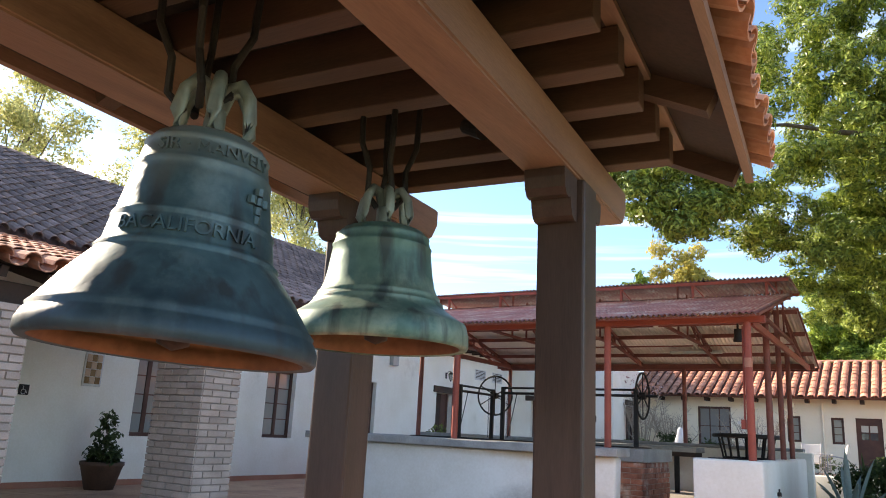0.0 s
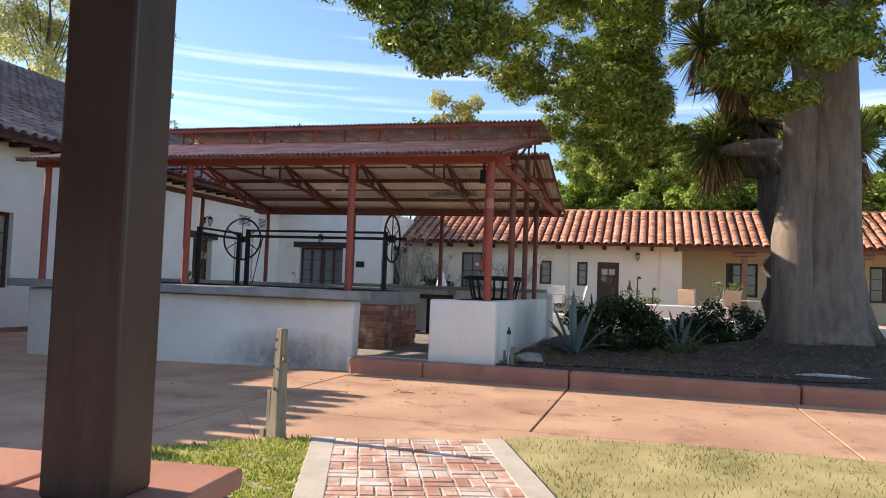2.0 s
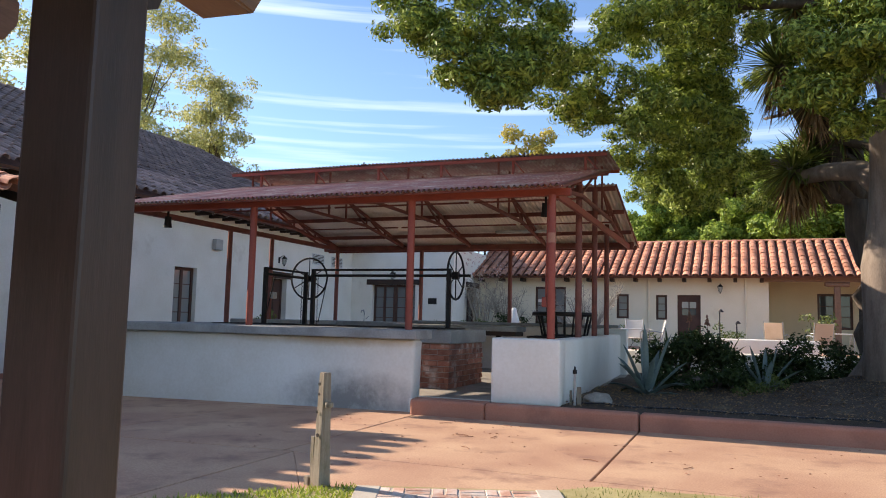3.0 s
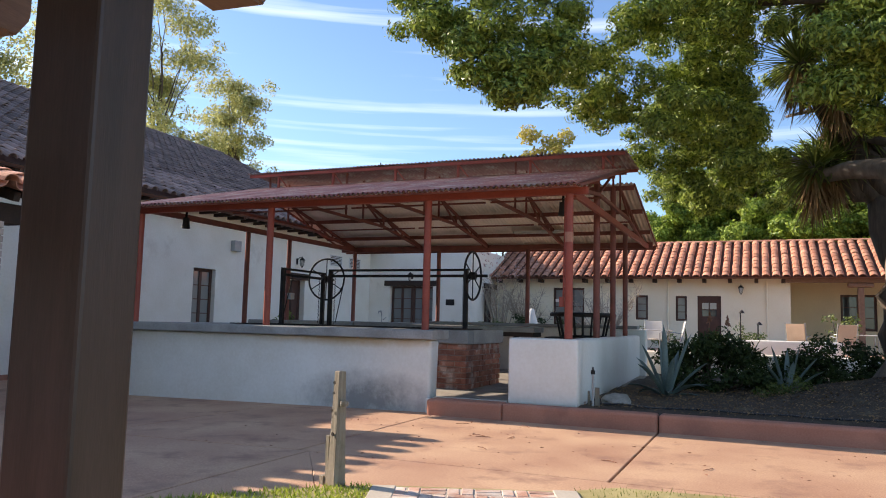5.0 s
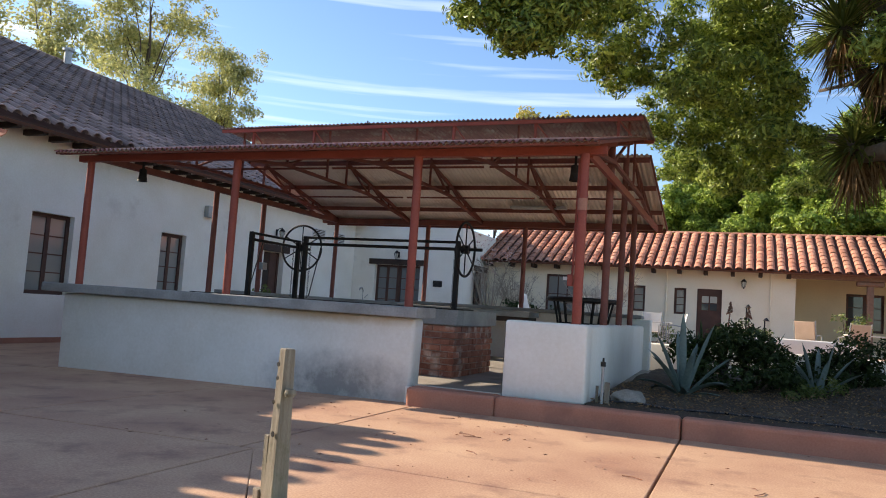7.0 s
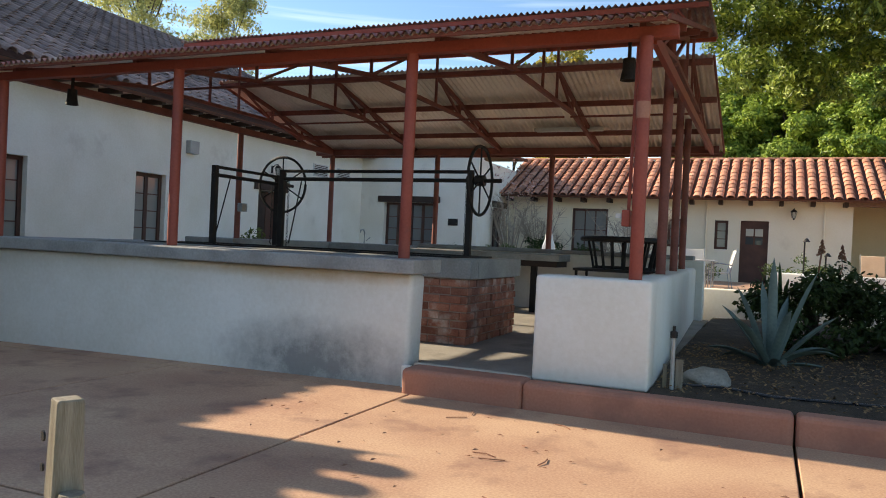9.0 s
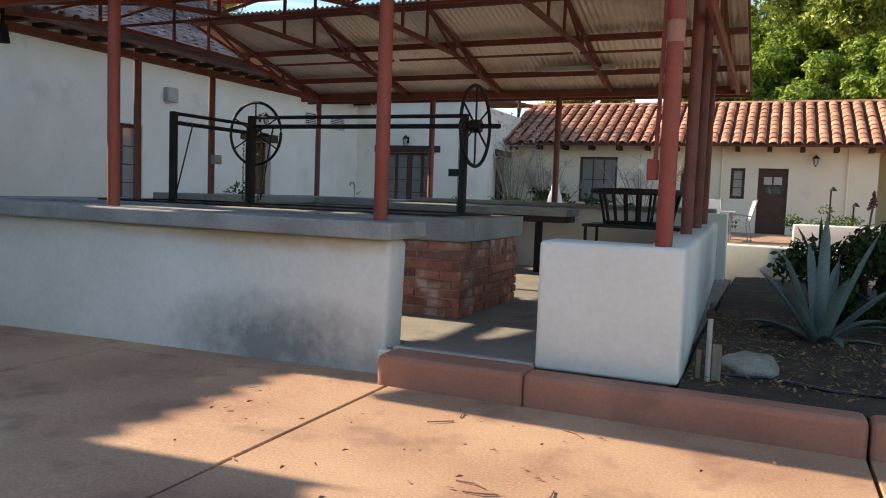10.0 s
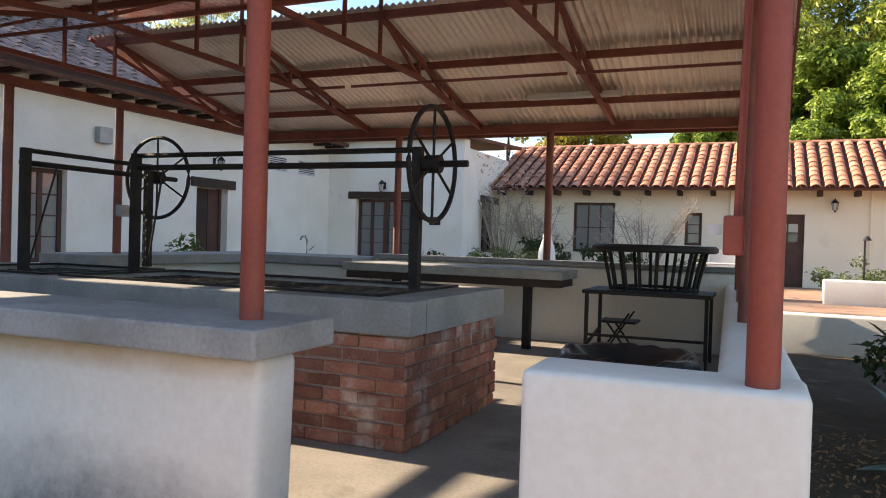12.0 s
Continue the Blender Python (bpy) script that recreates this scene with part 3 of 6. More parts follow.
# pairs of bricks laid in turn along and across the path
for j in range(19):
    for i in range(6):
        for h in (-0.052, 0.052):
            across = (i + j) % 2
            x, y = -0.52 + i * 0.208, -0.11 - j * 0.212
            x, y = (x, y + h) if across else (x + h, y)
            m = PATH_TURN @ pose(x + prng.uniform(-0.004, 0.004), y + prng.uniform(-0.004, 0.004), 0.012 + prng.uniform(-0.004, 0.003), prng.uniform(-1, 1), prng.uniform(-1, 1), (0 if across else 90) + prng.uniform(-2, 2))
            shared("brick", brick, m, path)

kerb = thing("kerb", "terracotta-painted concrete kerb along the garden bed", "kerb", kind="structure")
for a, b in ((-3.14, -2.02), (-2.02, 0.034), (0.046, 2.9), (2.912, 8.0), (8.012, 16.0)):
    y1 = 11.72 if b < -0.9 else 11.62
    part("kerb_stone", cube(a, 11.40 if b > -2.03 else 11.46, -0.05, b, y1, 0.225 if b > -2.03 else 0.2, 0.045, segs=3), KERB, kerb)

# ---- the open kitchen under its steel roof ----
kitchen = thing("kitchen_wall", "white plastered low walls round the open kitchen", "wall", kind="structure")
STAINED = surface("stained_plaster", (0.70, 0.67, 0.60), (0.80, 0.78, 0.73), 0.9, scale=1.2, fine=25, bump=0.3, dirt=(0.66, 0.60, 0.50), dirt_from=0.62)


def mould(m, centre, size, colour):
    """A dark mould stain round a spot near the foot of the wall, broken up by noise."""
    n, l = m.node_tree.nodes, m.node_tree.links
    p = n["Principled BSDF"]
    geo, mp, gr, t, ad, r, mx = (n.new("ShaderNode" + k) for k in ("NewGeometry", "Mapping", "TexGradient", "TexNoise", "Math", "ValToRGB", "MixRGB"))
    mp.vector_type = "TEXTURE"
    mp.inputs["Location"].default_value, mp.inputs["Scale"].default_value = centre, size
    gr.gradient_type = "SPHERICAL"
    t.inputs["Scale"].default_value, t.inputs["Detail"].default_value, t.inputs["Roughness"].default_value = 3.5, 8, 0.75
    ad.operation = "MULTIPLY"
    r.color_ramp.elements[0].position, r.color_ramp.elements[1].position = 0.10, 0.42
    r.color_ramp.elements[1].color = (0.7, 0.7, 0.7, 1)
    l.new(geo.outputs["Position"], mp.inputs[0])
    l.new(mp.outputs[0], gr.inputs[0])
    l.new(geo.outputs["Position"], t.inputs["Vector"])
    l.new(gr.outputs["Fac"], ad.inputs[0])
    l.new(t.outputs["Fac"], ad.inputs[1])
    l.new(ad.outputs[0], r.inputs[0])
    l.new(r.outputs[0], mx.inputs[0])
    l.new(p.inputs["Base Color"].links[0].from_socket, mx.inputs[1])
    mx.inputs[2].default_value = (*colour, 1)
    l.new(mx.outputs[0], p.inputs["Base Color"])


mould(STAINED, (-4.25, 11.7, 0.12), (1.7, 1.5, 0.62), (0.10, 0.095, 0.10))
mould(STAINED, (-4.6, 11.7, 1.02), (2.6, 1.5, 0.16), (0.50, 0.36, 0.20))


def battered(x0, y0, x1, y1, z0, z1, lean, bev, seed):
    """A plastered wall block that narrows a little upwards, with soft uneven edges."""
    b = cube(x0, y0, z0, x1, y1, z1, bev, segs=3)
    for v in b.verts:
        t = (v.co.z - z0) / (z1 - z0)
        v.co.x += lean * t * (1 if v.co.x < (x0 + x1) / 2 else -1) * 0.5
        v.co += noise.noise_vector(v.co * 1.7 + Vector((seed, 0, 0))) * 0.006
    return b


def gridded(bmx, cuts=8):
    bmesh.ops.subdivide_edges(bmx, edges=[e for e in bmx.edges if e.calc_length() > 0.5], cuts=cuts, use_grid_fill=True)
    return bmx


part("bar_front", battered(-9.2, 11.7, -3.24, 12.0, -0.25, 1.045, -0.06, 0.05, 1), STAINED, kitchen, "white plaster stained dark at its foot", True)
part("threshold", cube(-3.16, 11.70, 0.19, -2.04, 11.76, 0.232, 0.008), EDGING, kitchen, "pale worn threshold strip")
part("plinth_end", cube(-3.27, 11.66, -0.02, -3.17, 11.72, 0.2, 0.012), PLASTER, kitchen)
part("bar_side", battered(-9.2, 12.0, -8.9, 14.85, -0.25, 1.045, 0.0, 0.04, 2), PLASTER, kitchen, "", True)
part("entrance_block", battered(-2.03, 11.7, -1.05, 12.05, 0.2, 1.115, 0.0, 0.032, 3), PLASTER, kitchen, "", True)
side = battered(-1.36, 12.0, -1.05, 19.6, 0.1, 1.11, 0.0, 0.05, 4)
for v in side.verts:
    v.co.x -= 0.04 * max(0.0, v.co.y - 12.1)
part("side_wall", side, PLASTER, kitchen, "", True)
part("back_wall", battered(-6.8, 19.3, -1.2, 19.6, 0.1, 1.245, 0.0, 0.03, 5), PLASTER, kitchen, "", True)
part("back_counter_base", battered(-9.05, 18.75, -6.85, 19.6, -0.2, 1.13, 0.0, 0.03, 6), PLASTER, kitchen, "", True)
part("side_counter_base", battered(-9.3, 15.75, -8.75, 18.7, -0.2, 1.13, 0.0, 0.03, 7), PLASTER, kitchen, "", True)
part("floor", cube(-9.19, 11.75, -0.05, -1.1, 19.5, 0.195), FLOOR, kitchen, "worn grey concrete floor")


def worktop(nm, x0, y0, x1, y1, z0, z1, label, seed):
    b = cube(x0, y0, z0, x1, y1, z1, 0.014, segs=2)
    for v in b.verts:
        v.co += noise.noise_vector(v.co * 3 + Vector((seed, 0, 0))) * 0.005
    return whole(nm, b, SLAB, label, "counter", "kitchen counters")


worktop("counter_slab", -9.55, 11.56, -3.14, 12.2, 1.05, 1.185, "thick grey concrete counter slab on the front bar wall", 1)
worktop("counter_slab", -9.5, 12.21, -8.6, 14.9, 1.05, 1.18, "grey concrete counter slab on the side bar wall", 2)
worktop("counter_slab", -9.5, 15.6, -8.45, 18.6, 1.14, 1.27, "grey concrete counter slab beside the sink", 3)
worktop("counter_slab", -9.4, 18.61, -6.77, 19.7, 1.14, 1.27, "grey concrete back counter slab with the sink", 4)
worktop("wall_coping", -6.75, 19.25, -1.38, 19.65, 1.25, 1.325, "narrow grey concrete coping on the back wall", 5)

# brick barbecue with two fire pits
bbq = thing("brick_barbecue", "red brick barbecue with grey concrete rim and open fire pits", "barbecue")
GX0, GX1, GY0, GY1 = -8.5, -3.3, 13.34, 15.1
part("core", cube(GX0 + 0.014, GY0 + 0.014, 0.19, GX1 - 0.014, GY1 - 0.014, 0.95), MORTAR, bbq)
rim = bmesh.new()
PITS = ((-8.3, -6.85), (-6.6, -3.62))
for a, b in ((GX0 - 0.05, -8.3), (-6.85, -6.6), (-3.62, GX1 + 0.05)):
    box(rim, a, GY0 + 0.2, 0.952, b, GY1 - 0.2, 1.18)
box(rim, GX0 - 0.05, GY0 - 0.05, 0.952, GX1 + 0.05, GY0 + 0.2, 1.18, 0.012)
box(rim, GX0 - 0.05, GY1 - 0.2, 0.952, GX1 + 0.05, GY1 + 0.05, 1.18, 0.012)
part("rim", rim, SLAB, bbq, "thick grey concrete rim")
for a, b in PITS:
    angle = bmesh.new()
    box(angle, a - 0.03, GY0 + 0.17, 1.181, b + 0.03, GY0 + 0.23, 1.2)
    box(angle, a - 0.03, GY1 - 0.23, 1.181, b + 0.03, GY1 - 0.17, 1.2)
    box(angle, a - 0.03, GY0 + 0.23, 1.181, a + 0.03, GY1 - 0.23, 1.2)
    box(angle, b - 0.03, GY0 + 0.23, 1.181, b + 0.03, GY1 - 0.23, 1.2)
    part("pit_frame", angle, IRON, bbq)
    ash = cube(a + 0.01, GY0 + 0.21, 0.953, b - 0.01, GY1 - 0.21, 0.98)
    part("ash_bed", ash, MULCH, bbq, "sooty ash bed")
    grate = bmesh.new()
    for k in range(12):
        y = GY0 + 0.26 + k * (GY1 - GY0 - 0.52) / 11
        bar(grate, (a + 0.03, y, 1.14), (b - 0.03, y, 1.14), 0.02, 0.02)
    for x in (a + 0.04, b - 0.04):
        bar(grate, (x, GY0 + 0.24, 1.125), (x, GY1 - 0.24, 1.125), 0.04, 0.02)
    part("grate", grate, IRON, bbq, "black iron grate")


def lifting_gear(xa, xb, y, x_wheel, short):
    """Two posts, two cross pipes, a spoked wheel and chains that raise a grate."""
    g = thing("grill_hoist", "black iron hoist with a spoked hand wheel over the fire pit", "hoist", "grill hoists")
    for x in (xa, xb):
        part("post", bar(bmesh.new(), (x, y, 1.2), (x, y, 2.28), 0.07, 0.07), IRON, g)
    part("cross_pipe", rod(bmesh.new(), (xa, y, 2.26), (xb, y, 2.26), 0.022), IRON, g)
    part("axle", rod(bmesh.new(), (xa - 0.05, y, 2.15), (x_wheel + (0.28 if x_wheel > xa else -0.2), y, 2.15), 0.026), IRON, g)
    wheel = bmesh.new()
    pts = [(x_wheel, y + 0.43 * math.cos(2 * math.pi * k / 40), 2.15 + 0.43 * math.sin(2 * math.pi * k / 40)) for k in range(41)]
    tube(wheel, pts, 0.02, 8)
    wh = part("wheel", wheel, IRON, g, "spoked iron hand wheel")
    for k in range(6):
        a = 2 * math.pi * k / 6 + math.pi / 2
        part("spoke", rod(bmesh.new(), (x_wheel, y, 2.15), (x_wheel, y + 0.43 * math.cos(a), 2.15 + 0.43 * math.sin(a)), 0.011, 6), IRON, wh)
    part("hub", rod(bmesh.new(), (x_wheel - 0.06, y, 2.15), (x_wheel + 0.06, y, 2.15), 0.07, 12), IRON, wh)
    for x in (xa + 0.07, xb - 0.07):
        chain = bmesh.new()
        for k in range(22):
            z = 2.12 - k * 0.042
            tube(chain, [(x + 0.012 * math.cos(q), y + 0.05 + (0.012 * math.sin(q) if k % 2 else 0), z + 0.022 * math.sin(q)) for q in [i * math.pi / 4 for i in range(9)]], 0.004, 4)
        part("chain", chain, IRON, g, kind="stuff")
    part("stay", rod(bmesh.new(), (xa + 0.1, y + 0.06, 1.25), (xa + 0.32, y, 2.14), 0.01, 6), IRON, g)
    return g


lifting_gear(-6.5, -3.66, 14.2, -3.53, True)
side_gear = lifting_gear(13.64, 15.08, 7.22, 15.2, False)
side_gear.matrix_basis = pose(0, 0, 0, 0, 0, 90)      # this hoist runs along y

# ---- steel roof: red posts, trusses, purlins, corrugated sheets ----
shed = thing("kitchen_canopy", "red steel canopy with corrugated sheets and raised ridge vent", "canopy")
FY, BY, PX = 11.88, 19.4, (-9.12, -6.28, -3.4, -1.2)
POST_Z = 3.14
for x, y, z0, r in ((PX[0], FY, 1.18, 0.056), (PX[1], FY, 1.18, 0.056), (PX[2], FY, 1.18, 0.056), (PX[3], 11.8, 1.09, 0.056), (-8.95, 14.75, 0.0, 0.052), (-8.95, 16.3, 0.0, 0.052),
                    (-8.95, BY, 1.1, 0.052), (-6.45, BY, 1.1, 0.052), (-4.05, BY, 1.1, 0.052), (-1.3, 14.2, 1.05, 0.055), (-1.37, 16.1, 1.05, 0.052), (-1.45, 18.0, 1.05, 0.052)):
    top = POST_Z if x < -1.5 or y < 14 else {14.2: 3.8, 16.1: 3.98, 18.0: 3.52}[y]
    # front posts red, those further back in the darker red
    part("post", rod(bmesh.new(), (x, y, z0), (x, y, top), r, 48), RED if y < 14 else DARK_RED, shed, smooth=False)
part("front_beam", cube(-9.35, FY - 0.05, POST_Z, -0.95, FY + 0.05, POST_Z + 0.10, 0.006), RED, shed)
part("back_beam", cube(-9.35, BY - 0.05, POST_Z, -1.05, BY + 0.05, POST_Z + 0.13, 0.006), DARK_RED, shed)
part("side_beam", cube(-9.0, FY + 0.07, POST_Z + 0.01, -8.9, BY - 0.06, POST_Z + 0.11), DARK_RED, shed)
RX0, RX1 = -9.4, -0.98
F0, F1 = (11.40, 3.215), (15.45, 4.22)          # front slope: eave and upper edge (y, z)
B0, B1 = (16.2, 4.09), (19.65, 3.22)          # back slope: upper edge and eave
V0, V1 = (15.0, 4.62), (16.9, 4.62)             # raised vent roof
for i in range(9):
    a = RX0 + (RX1 - RX0) * i / 9
    b = RX0 + (RX1 - RX0) * (i + 1) / 9 + (0.06 if i < 8 else 0)
    dz = 0.004 * (i % 2)
    part("roof_sheet", corrugated(bmesh.new(), a, b, F0[0], F0[1] + dz, F1[0], F1[1] + dz), SHEET_TOP, shed, "weathered red corrugated sheet")
    part("roof_sheet", corrugated(bmesh.new(), a, b, F0[0] + 0.02, F0[1] + dz - 0.012, F1[0] - 0.01, F1[1] + dz - 0.012), SHEET_UNDER, shed)
    part("roof_sheet", corrugated(bmesh.new(), a, b, B0[0], B0[1] + dz, B1[0], B1[1] + dz), SHEET_UNDER, shed, "galvanised corrugated sheet")
    part("vent_sheet", corrugated(bmesh.new(), a, b, 15.2, 4.53 + dz, 16.85, 4.48 + dz), SHEET_TOP, shed)
for t in (0.02, 0.36, 0.7, 0.99):
    y, z = F0[0] + (F1[0] - F0[0]) * t, F0[1] + (F1[1] - F0[1]) * t - 0.06
    part("purlin", cube(RX0 + 0.05, y - 0.02, z - (0.0 if t < 0.1 else 0.05), RX1 - 0.02, y + 0.02, z + 0.035), DARK_RED, shed)
    y, z = B0[0] + (B1[0] - B0[0]) * t, B0[1] + (B1[1] - B0[1]) * t - 0.06
    part("purlin", cube(RX0 + 0.05, y - 0.025, z - 0.05, RX1 - 0.02, y + 0.025, z + 0.035), DARK_RED, shed)
for y, z in ((15.24, 4.47), (16.78, 4.445)):
    part("purlin", cube(RX0 + 0.05, y - 0.02, z - 0.03, RX1 - 0.02, y + 0.02, z + 0.03), RED, shed)
for side in (RX0, RX1):
    verge = bmesh.new()
    bar(verge, (side, F0[0] + 0.05, F0[1] - 0.02), (side, F1[0], F1[1] - 0.03), 0.03, 0.04)
    bar(verge, (side, B0[0], B0[1] - 0.03), (side, B1[0], B1[1] - 0.03), 0.03, 0.04)
    part("verge_trim", verge, DARK_RED, shed)
for x in (-8.95, -6.95, -5.1, -3.15, -1.25):
    tr = thing("truss", "dark red welded steel truss", "")
    tr.parent = shed
    w = 0.055
    zf, zb = POST_Z + 0.13, POST_Z + 0.1
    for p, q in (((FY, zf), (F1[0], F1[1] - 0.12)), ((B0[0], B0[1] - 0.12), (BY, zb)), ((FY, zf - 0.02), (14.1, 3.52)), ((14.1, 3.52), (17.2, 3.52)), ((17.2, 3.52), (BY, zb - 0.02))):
        part("chord", bar(bmesh.new(), (x, *p), (x, *q), w, w), DARK_RED, tr)
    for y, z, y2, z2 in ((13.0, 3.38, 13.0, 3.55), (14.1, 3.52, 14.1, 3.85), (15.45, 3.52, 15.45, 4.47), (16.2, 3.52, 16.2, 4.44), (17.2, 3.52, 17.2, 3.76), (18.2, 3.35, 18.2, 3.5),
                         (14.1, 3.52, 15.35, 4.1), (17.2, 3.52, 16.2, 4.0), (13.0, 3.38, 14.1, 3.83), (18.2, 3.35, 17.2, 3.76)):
        part("strut", bar(bmesh.new(), (x, y, z), (x, y2, z2), 0.035, 0.035), DARK_RED, tr)
for x0, x1 in ((-8.95, -6.13), (-6.13, -3.28), (-3.28, -1.2)):
    for y in (14.1, 17.2):
        part("tie_rod", bar(bmesh.new(), (x0 + 0.1, y, 3.46), (x1, y, 3.46), 0.03, 0.03), DARK_RED, shed)
part("side_beam", bar(bmesh.new(), (-1.16, FY + 0.06, 3.17), (-1.16, BY - 0.06, 3.17), 0.05, 0.11), RED, shed)
for x in (-8.6, -7.2, -5.7, -4.3, -2.8, -1.4):
    br = bmesh.new()
    bar(br, (x, 15.28, 4.12), (x, 15.28, 4.47), 0.045, 0.045)
    bar(br, (x, 15.28, 4.46), (x + 0.22, 15.28, 4.2), 0.025, 0.025)
    part("vent_strut", br, RED, shed)

# ---- west building with its hall roof, portico and the north wing ----
LX, LEAVE, LRIDGE = -13.93, (-13.2, 4.5), (-23.0, 9.26)
hall = thing("mission_hall", "long white plastered hall with a dark weathered tile roof", "building")
L_WIN = ((14.80, 15.93, 0.90, 2.72), (18.75, 19.72, 0.90, 2.72), (10.75, 11.6, 0.85, 2.70), (3.0, 4.0, 0.85, 2.70))
L_DOOR = (23.4, 24.55, 0.0, 2.68)
part("wall", wall_with_holes(bmesh.new(), "x", LX, 0.5, -14.0, 29.4, -0.4, 4.70, [*L_WIN, L_DOOR]), PLASTER, hall)
part("wall", cube(-32.0, -14.0, -0.1, -31.5, 40.0, 4.45), PLASTER, hall)
part("skirting", cube(LX, -14.0, -0.3, LX + 0.025, 23.3, -0.06), KERB, hall)
for u0, u1, z0, z1 in L_WIN:
    window(hall, "x", LX, u0, u1, z0, z1, 2, 4, PALE_GLASS, 0.14, curtain=True)
door = thing("door", "", "")
door.parent = hall
part("jamb", cube(LX - 0.3, L_DOOR[0], 0.0, LX - 0.2, L_DOOR[0] + 0.09, L_DOOR[3]), FRAME, door)
part("jamb", cube(LX - 0.3, L_DOOR[1] - 0.09, 0.0, LX - 0.2, L_DOOR[1], L_DOOR[3]), FRAME, door)
# dark sheet stands in for the unlit room behind the open door
part("leaf", cube(LX - 0.27, L_DOOR[0] + 0.09, 0.0, LX - 0.23, L_DOOR[1] - 0.5, L_DOOR[3] - 0.02), DARKWOOD, door)
part("leaf", cube(LX - 0.27, L_DOOR[1] - 0.48, 0.0, LX - 0.23, L_DOOR[1] - 0.09, L_DOOR[3] - 0.02), FRAME, door)
part("lintel", cube(LX - 0.1, L_DOOR[0] - 0.22, L_DOOR[3] + 0.003, LX + 0.06, L_DOOR[1] + 0.25, L_DOOR[3] + 0.23, 0.015), DARKWOOD, hall, "dark timber lintel")
for u0 in (26.2, 27.65):
    vent = thing("wall_vent", "", "")
    vent.parent = hall
    part("vent_frame", cube(LX - 0.02, u0, 3.36, LX + 0.012, u0 + 0.9, 3.78), WHITE_METAL, vent)
    # dark sheet added for the shade between the slats
    part("louvre_shade", cube(LX + 0.0, u0 + 0.06, 3.40, LX + 0.016, u0 + 0.84, 3.74), DARKWOOD, vent)
    for k in range(6):
        part("slat", cube(LX + 0.013, u0 + 0.05, 3.41 + k * 0.055, LX + 0.03, u0 + 0.85, 3.436 + k * 0.055), WHITE_METAL, vent)
roof = part("roof", slab_poly(bmesh.new(), [(LEAVE[0] - 0.03, -14.0, LEAVE[1] - 0.085), (LEAVE[0] - 0.03, 30.1, LEAVE[1] - 0.085), (LRIDGE[0], 30.1, LRIDGE[1] - 0.1), (LRIDGE[0], -14.0, LRIDGE[1] - 0.1)], 0.08), TILE_BED, hall)
part("roof_back", slab_poly(bmesh.new(), [(LRIDGE[0], -14.0, LRIDGE[1]), (LRIDGE[0], 30.1, LRIDGE[1]), (-32.5, 30.1, 4.7), (-32.5, -14.0, 4.7)], 0.08), TILE_BED, hall)
UPL = Vector((LRIDGE[0] - LEAVE[0], 0, LRIDGE[1] - LEAVE[1]))
ridge_tile = tile_mesh("ridge_tile", 0.3, 0.45, TILE_OLD)
joined("ridge_tiles", ridge_tile, [pose(LRIDGE[0], 2 + 0.4 * k, LRIDGE[1] - 0.04) for k in range(70)], TILE_OLD, hall)
for k in range(44):
    y = 2.2 + k * 0.64
    part("rafter_tail", cube(LX - 0.1, y, 4.30, LEAVE[0] - 0.1, y + 0.11, 4.42), DARKWOOD, hall)
part("eave_board", cube(LEAVE[0] - 0.1, -14.0, 4.36, LEAVE[0] - 0.05, 30.0, 4.44), DARKWOOD, hall)

wing = thing("mission_wing", "white plastered wing with glazed double doors under a timber lintel", "building")
WY = 29.4
W_DOOR = (-12.95, -11.0, 0.0, 2.75)
part("wall", wall_with_holes(bmesh.new(), "y", WY, 0.45, LX, -9.35, -0.4, 4.6, [W_DOOR]), PLASTER, wing)
part("side_wall", wall_with_holes(bmesh.new(), "x", -9.35, 0.4, WY + 0.46, 33.5, -0.4, 4.3, [(31.0, 32.2, 1.2, 2.75)]), PLASTER, wing)
window(wing, "x", -9.35, 31.0, 32.2, 1.2, 2.75, 2, 4, GLASS, 0.12)
part("lintel", cube(-9.45, 30.85, 2.752, -9.28, 32.4, 2.97, 0.01), DARKWOOD, wing)
part("lintel", cube(-13.2, WY - 0.06, 2.752, -10.75, WY + 0.1, 2.97, 0.015), DARKWOOD, wing, "dark timber lintel")
part("roof", slab_poly(bmesh.new(), [(LX - 0.3, WY - 0.2, 4.62), (-9.2, WY - 0.2, 4.62), (-9.2, 34.5, 4.9), (LX - 0.3, 34.5, 4.9)], 0.1), TILE_BED, wing)
for a, b in ((W_DOOR[0], -11.98), (-11.97, W_DOOR[1])):
    window(wing, "y", WY, a, b, 0.9, W_DOOR[3], 2, 4, DOOR_GLASS, 0.2, name="glazed_door")
    part("door_panel", cube(a + 0.01, WY + 0.21, 0.0, b - 0.01, WY + 0.26, 0.899), FRAME, wing)
plaque = whole("wall_plaque", cube(-10.42, WY - 0.025, 1.98, -10.05, WY - 0.003, 2.22, 0.008), IRON, "small dark plaque on the white wall", "plaque")


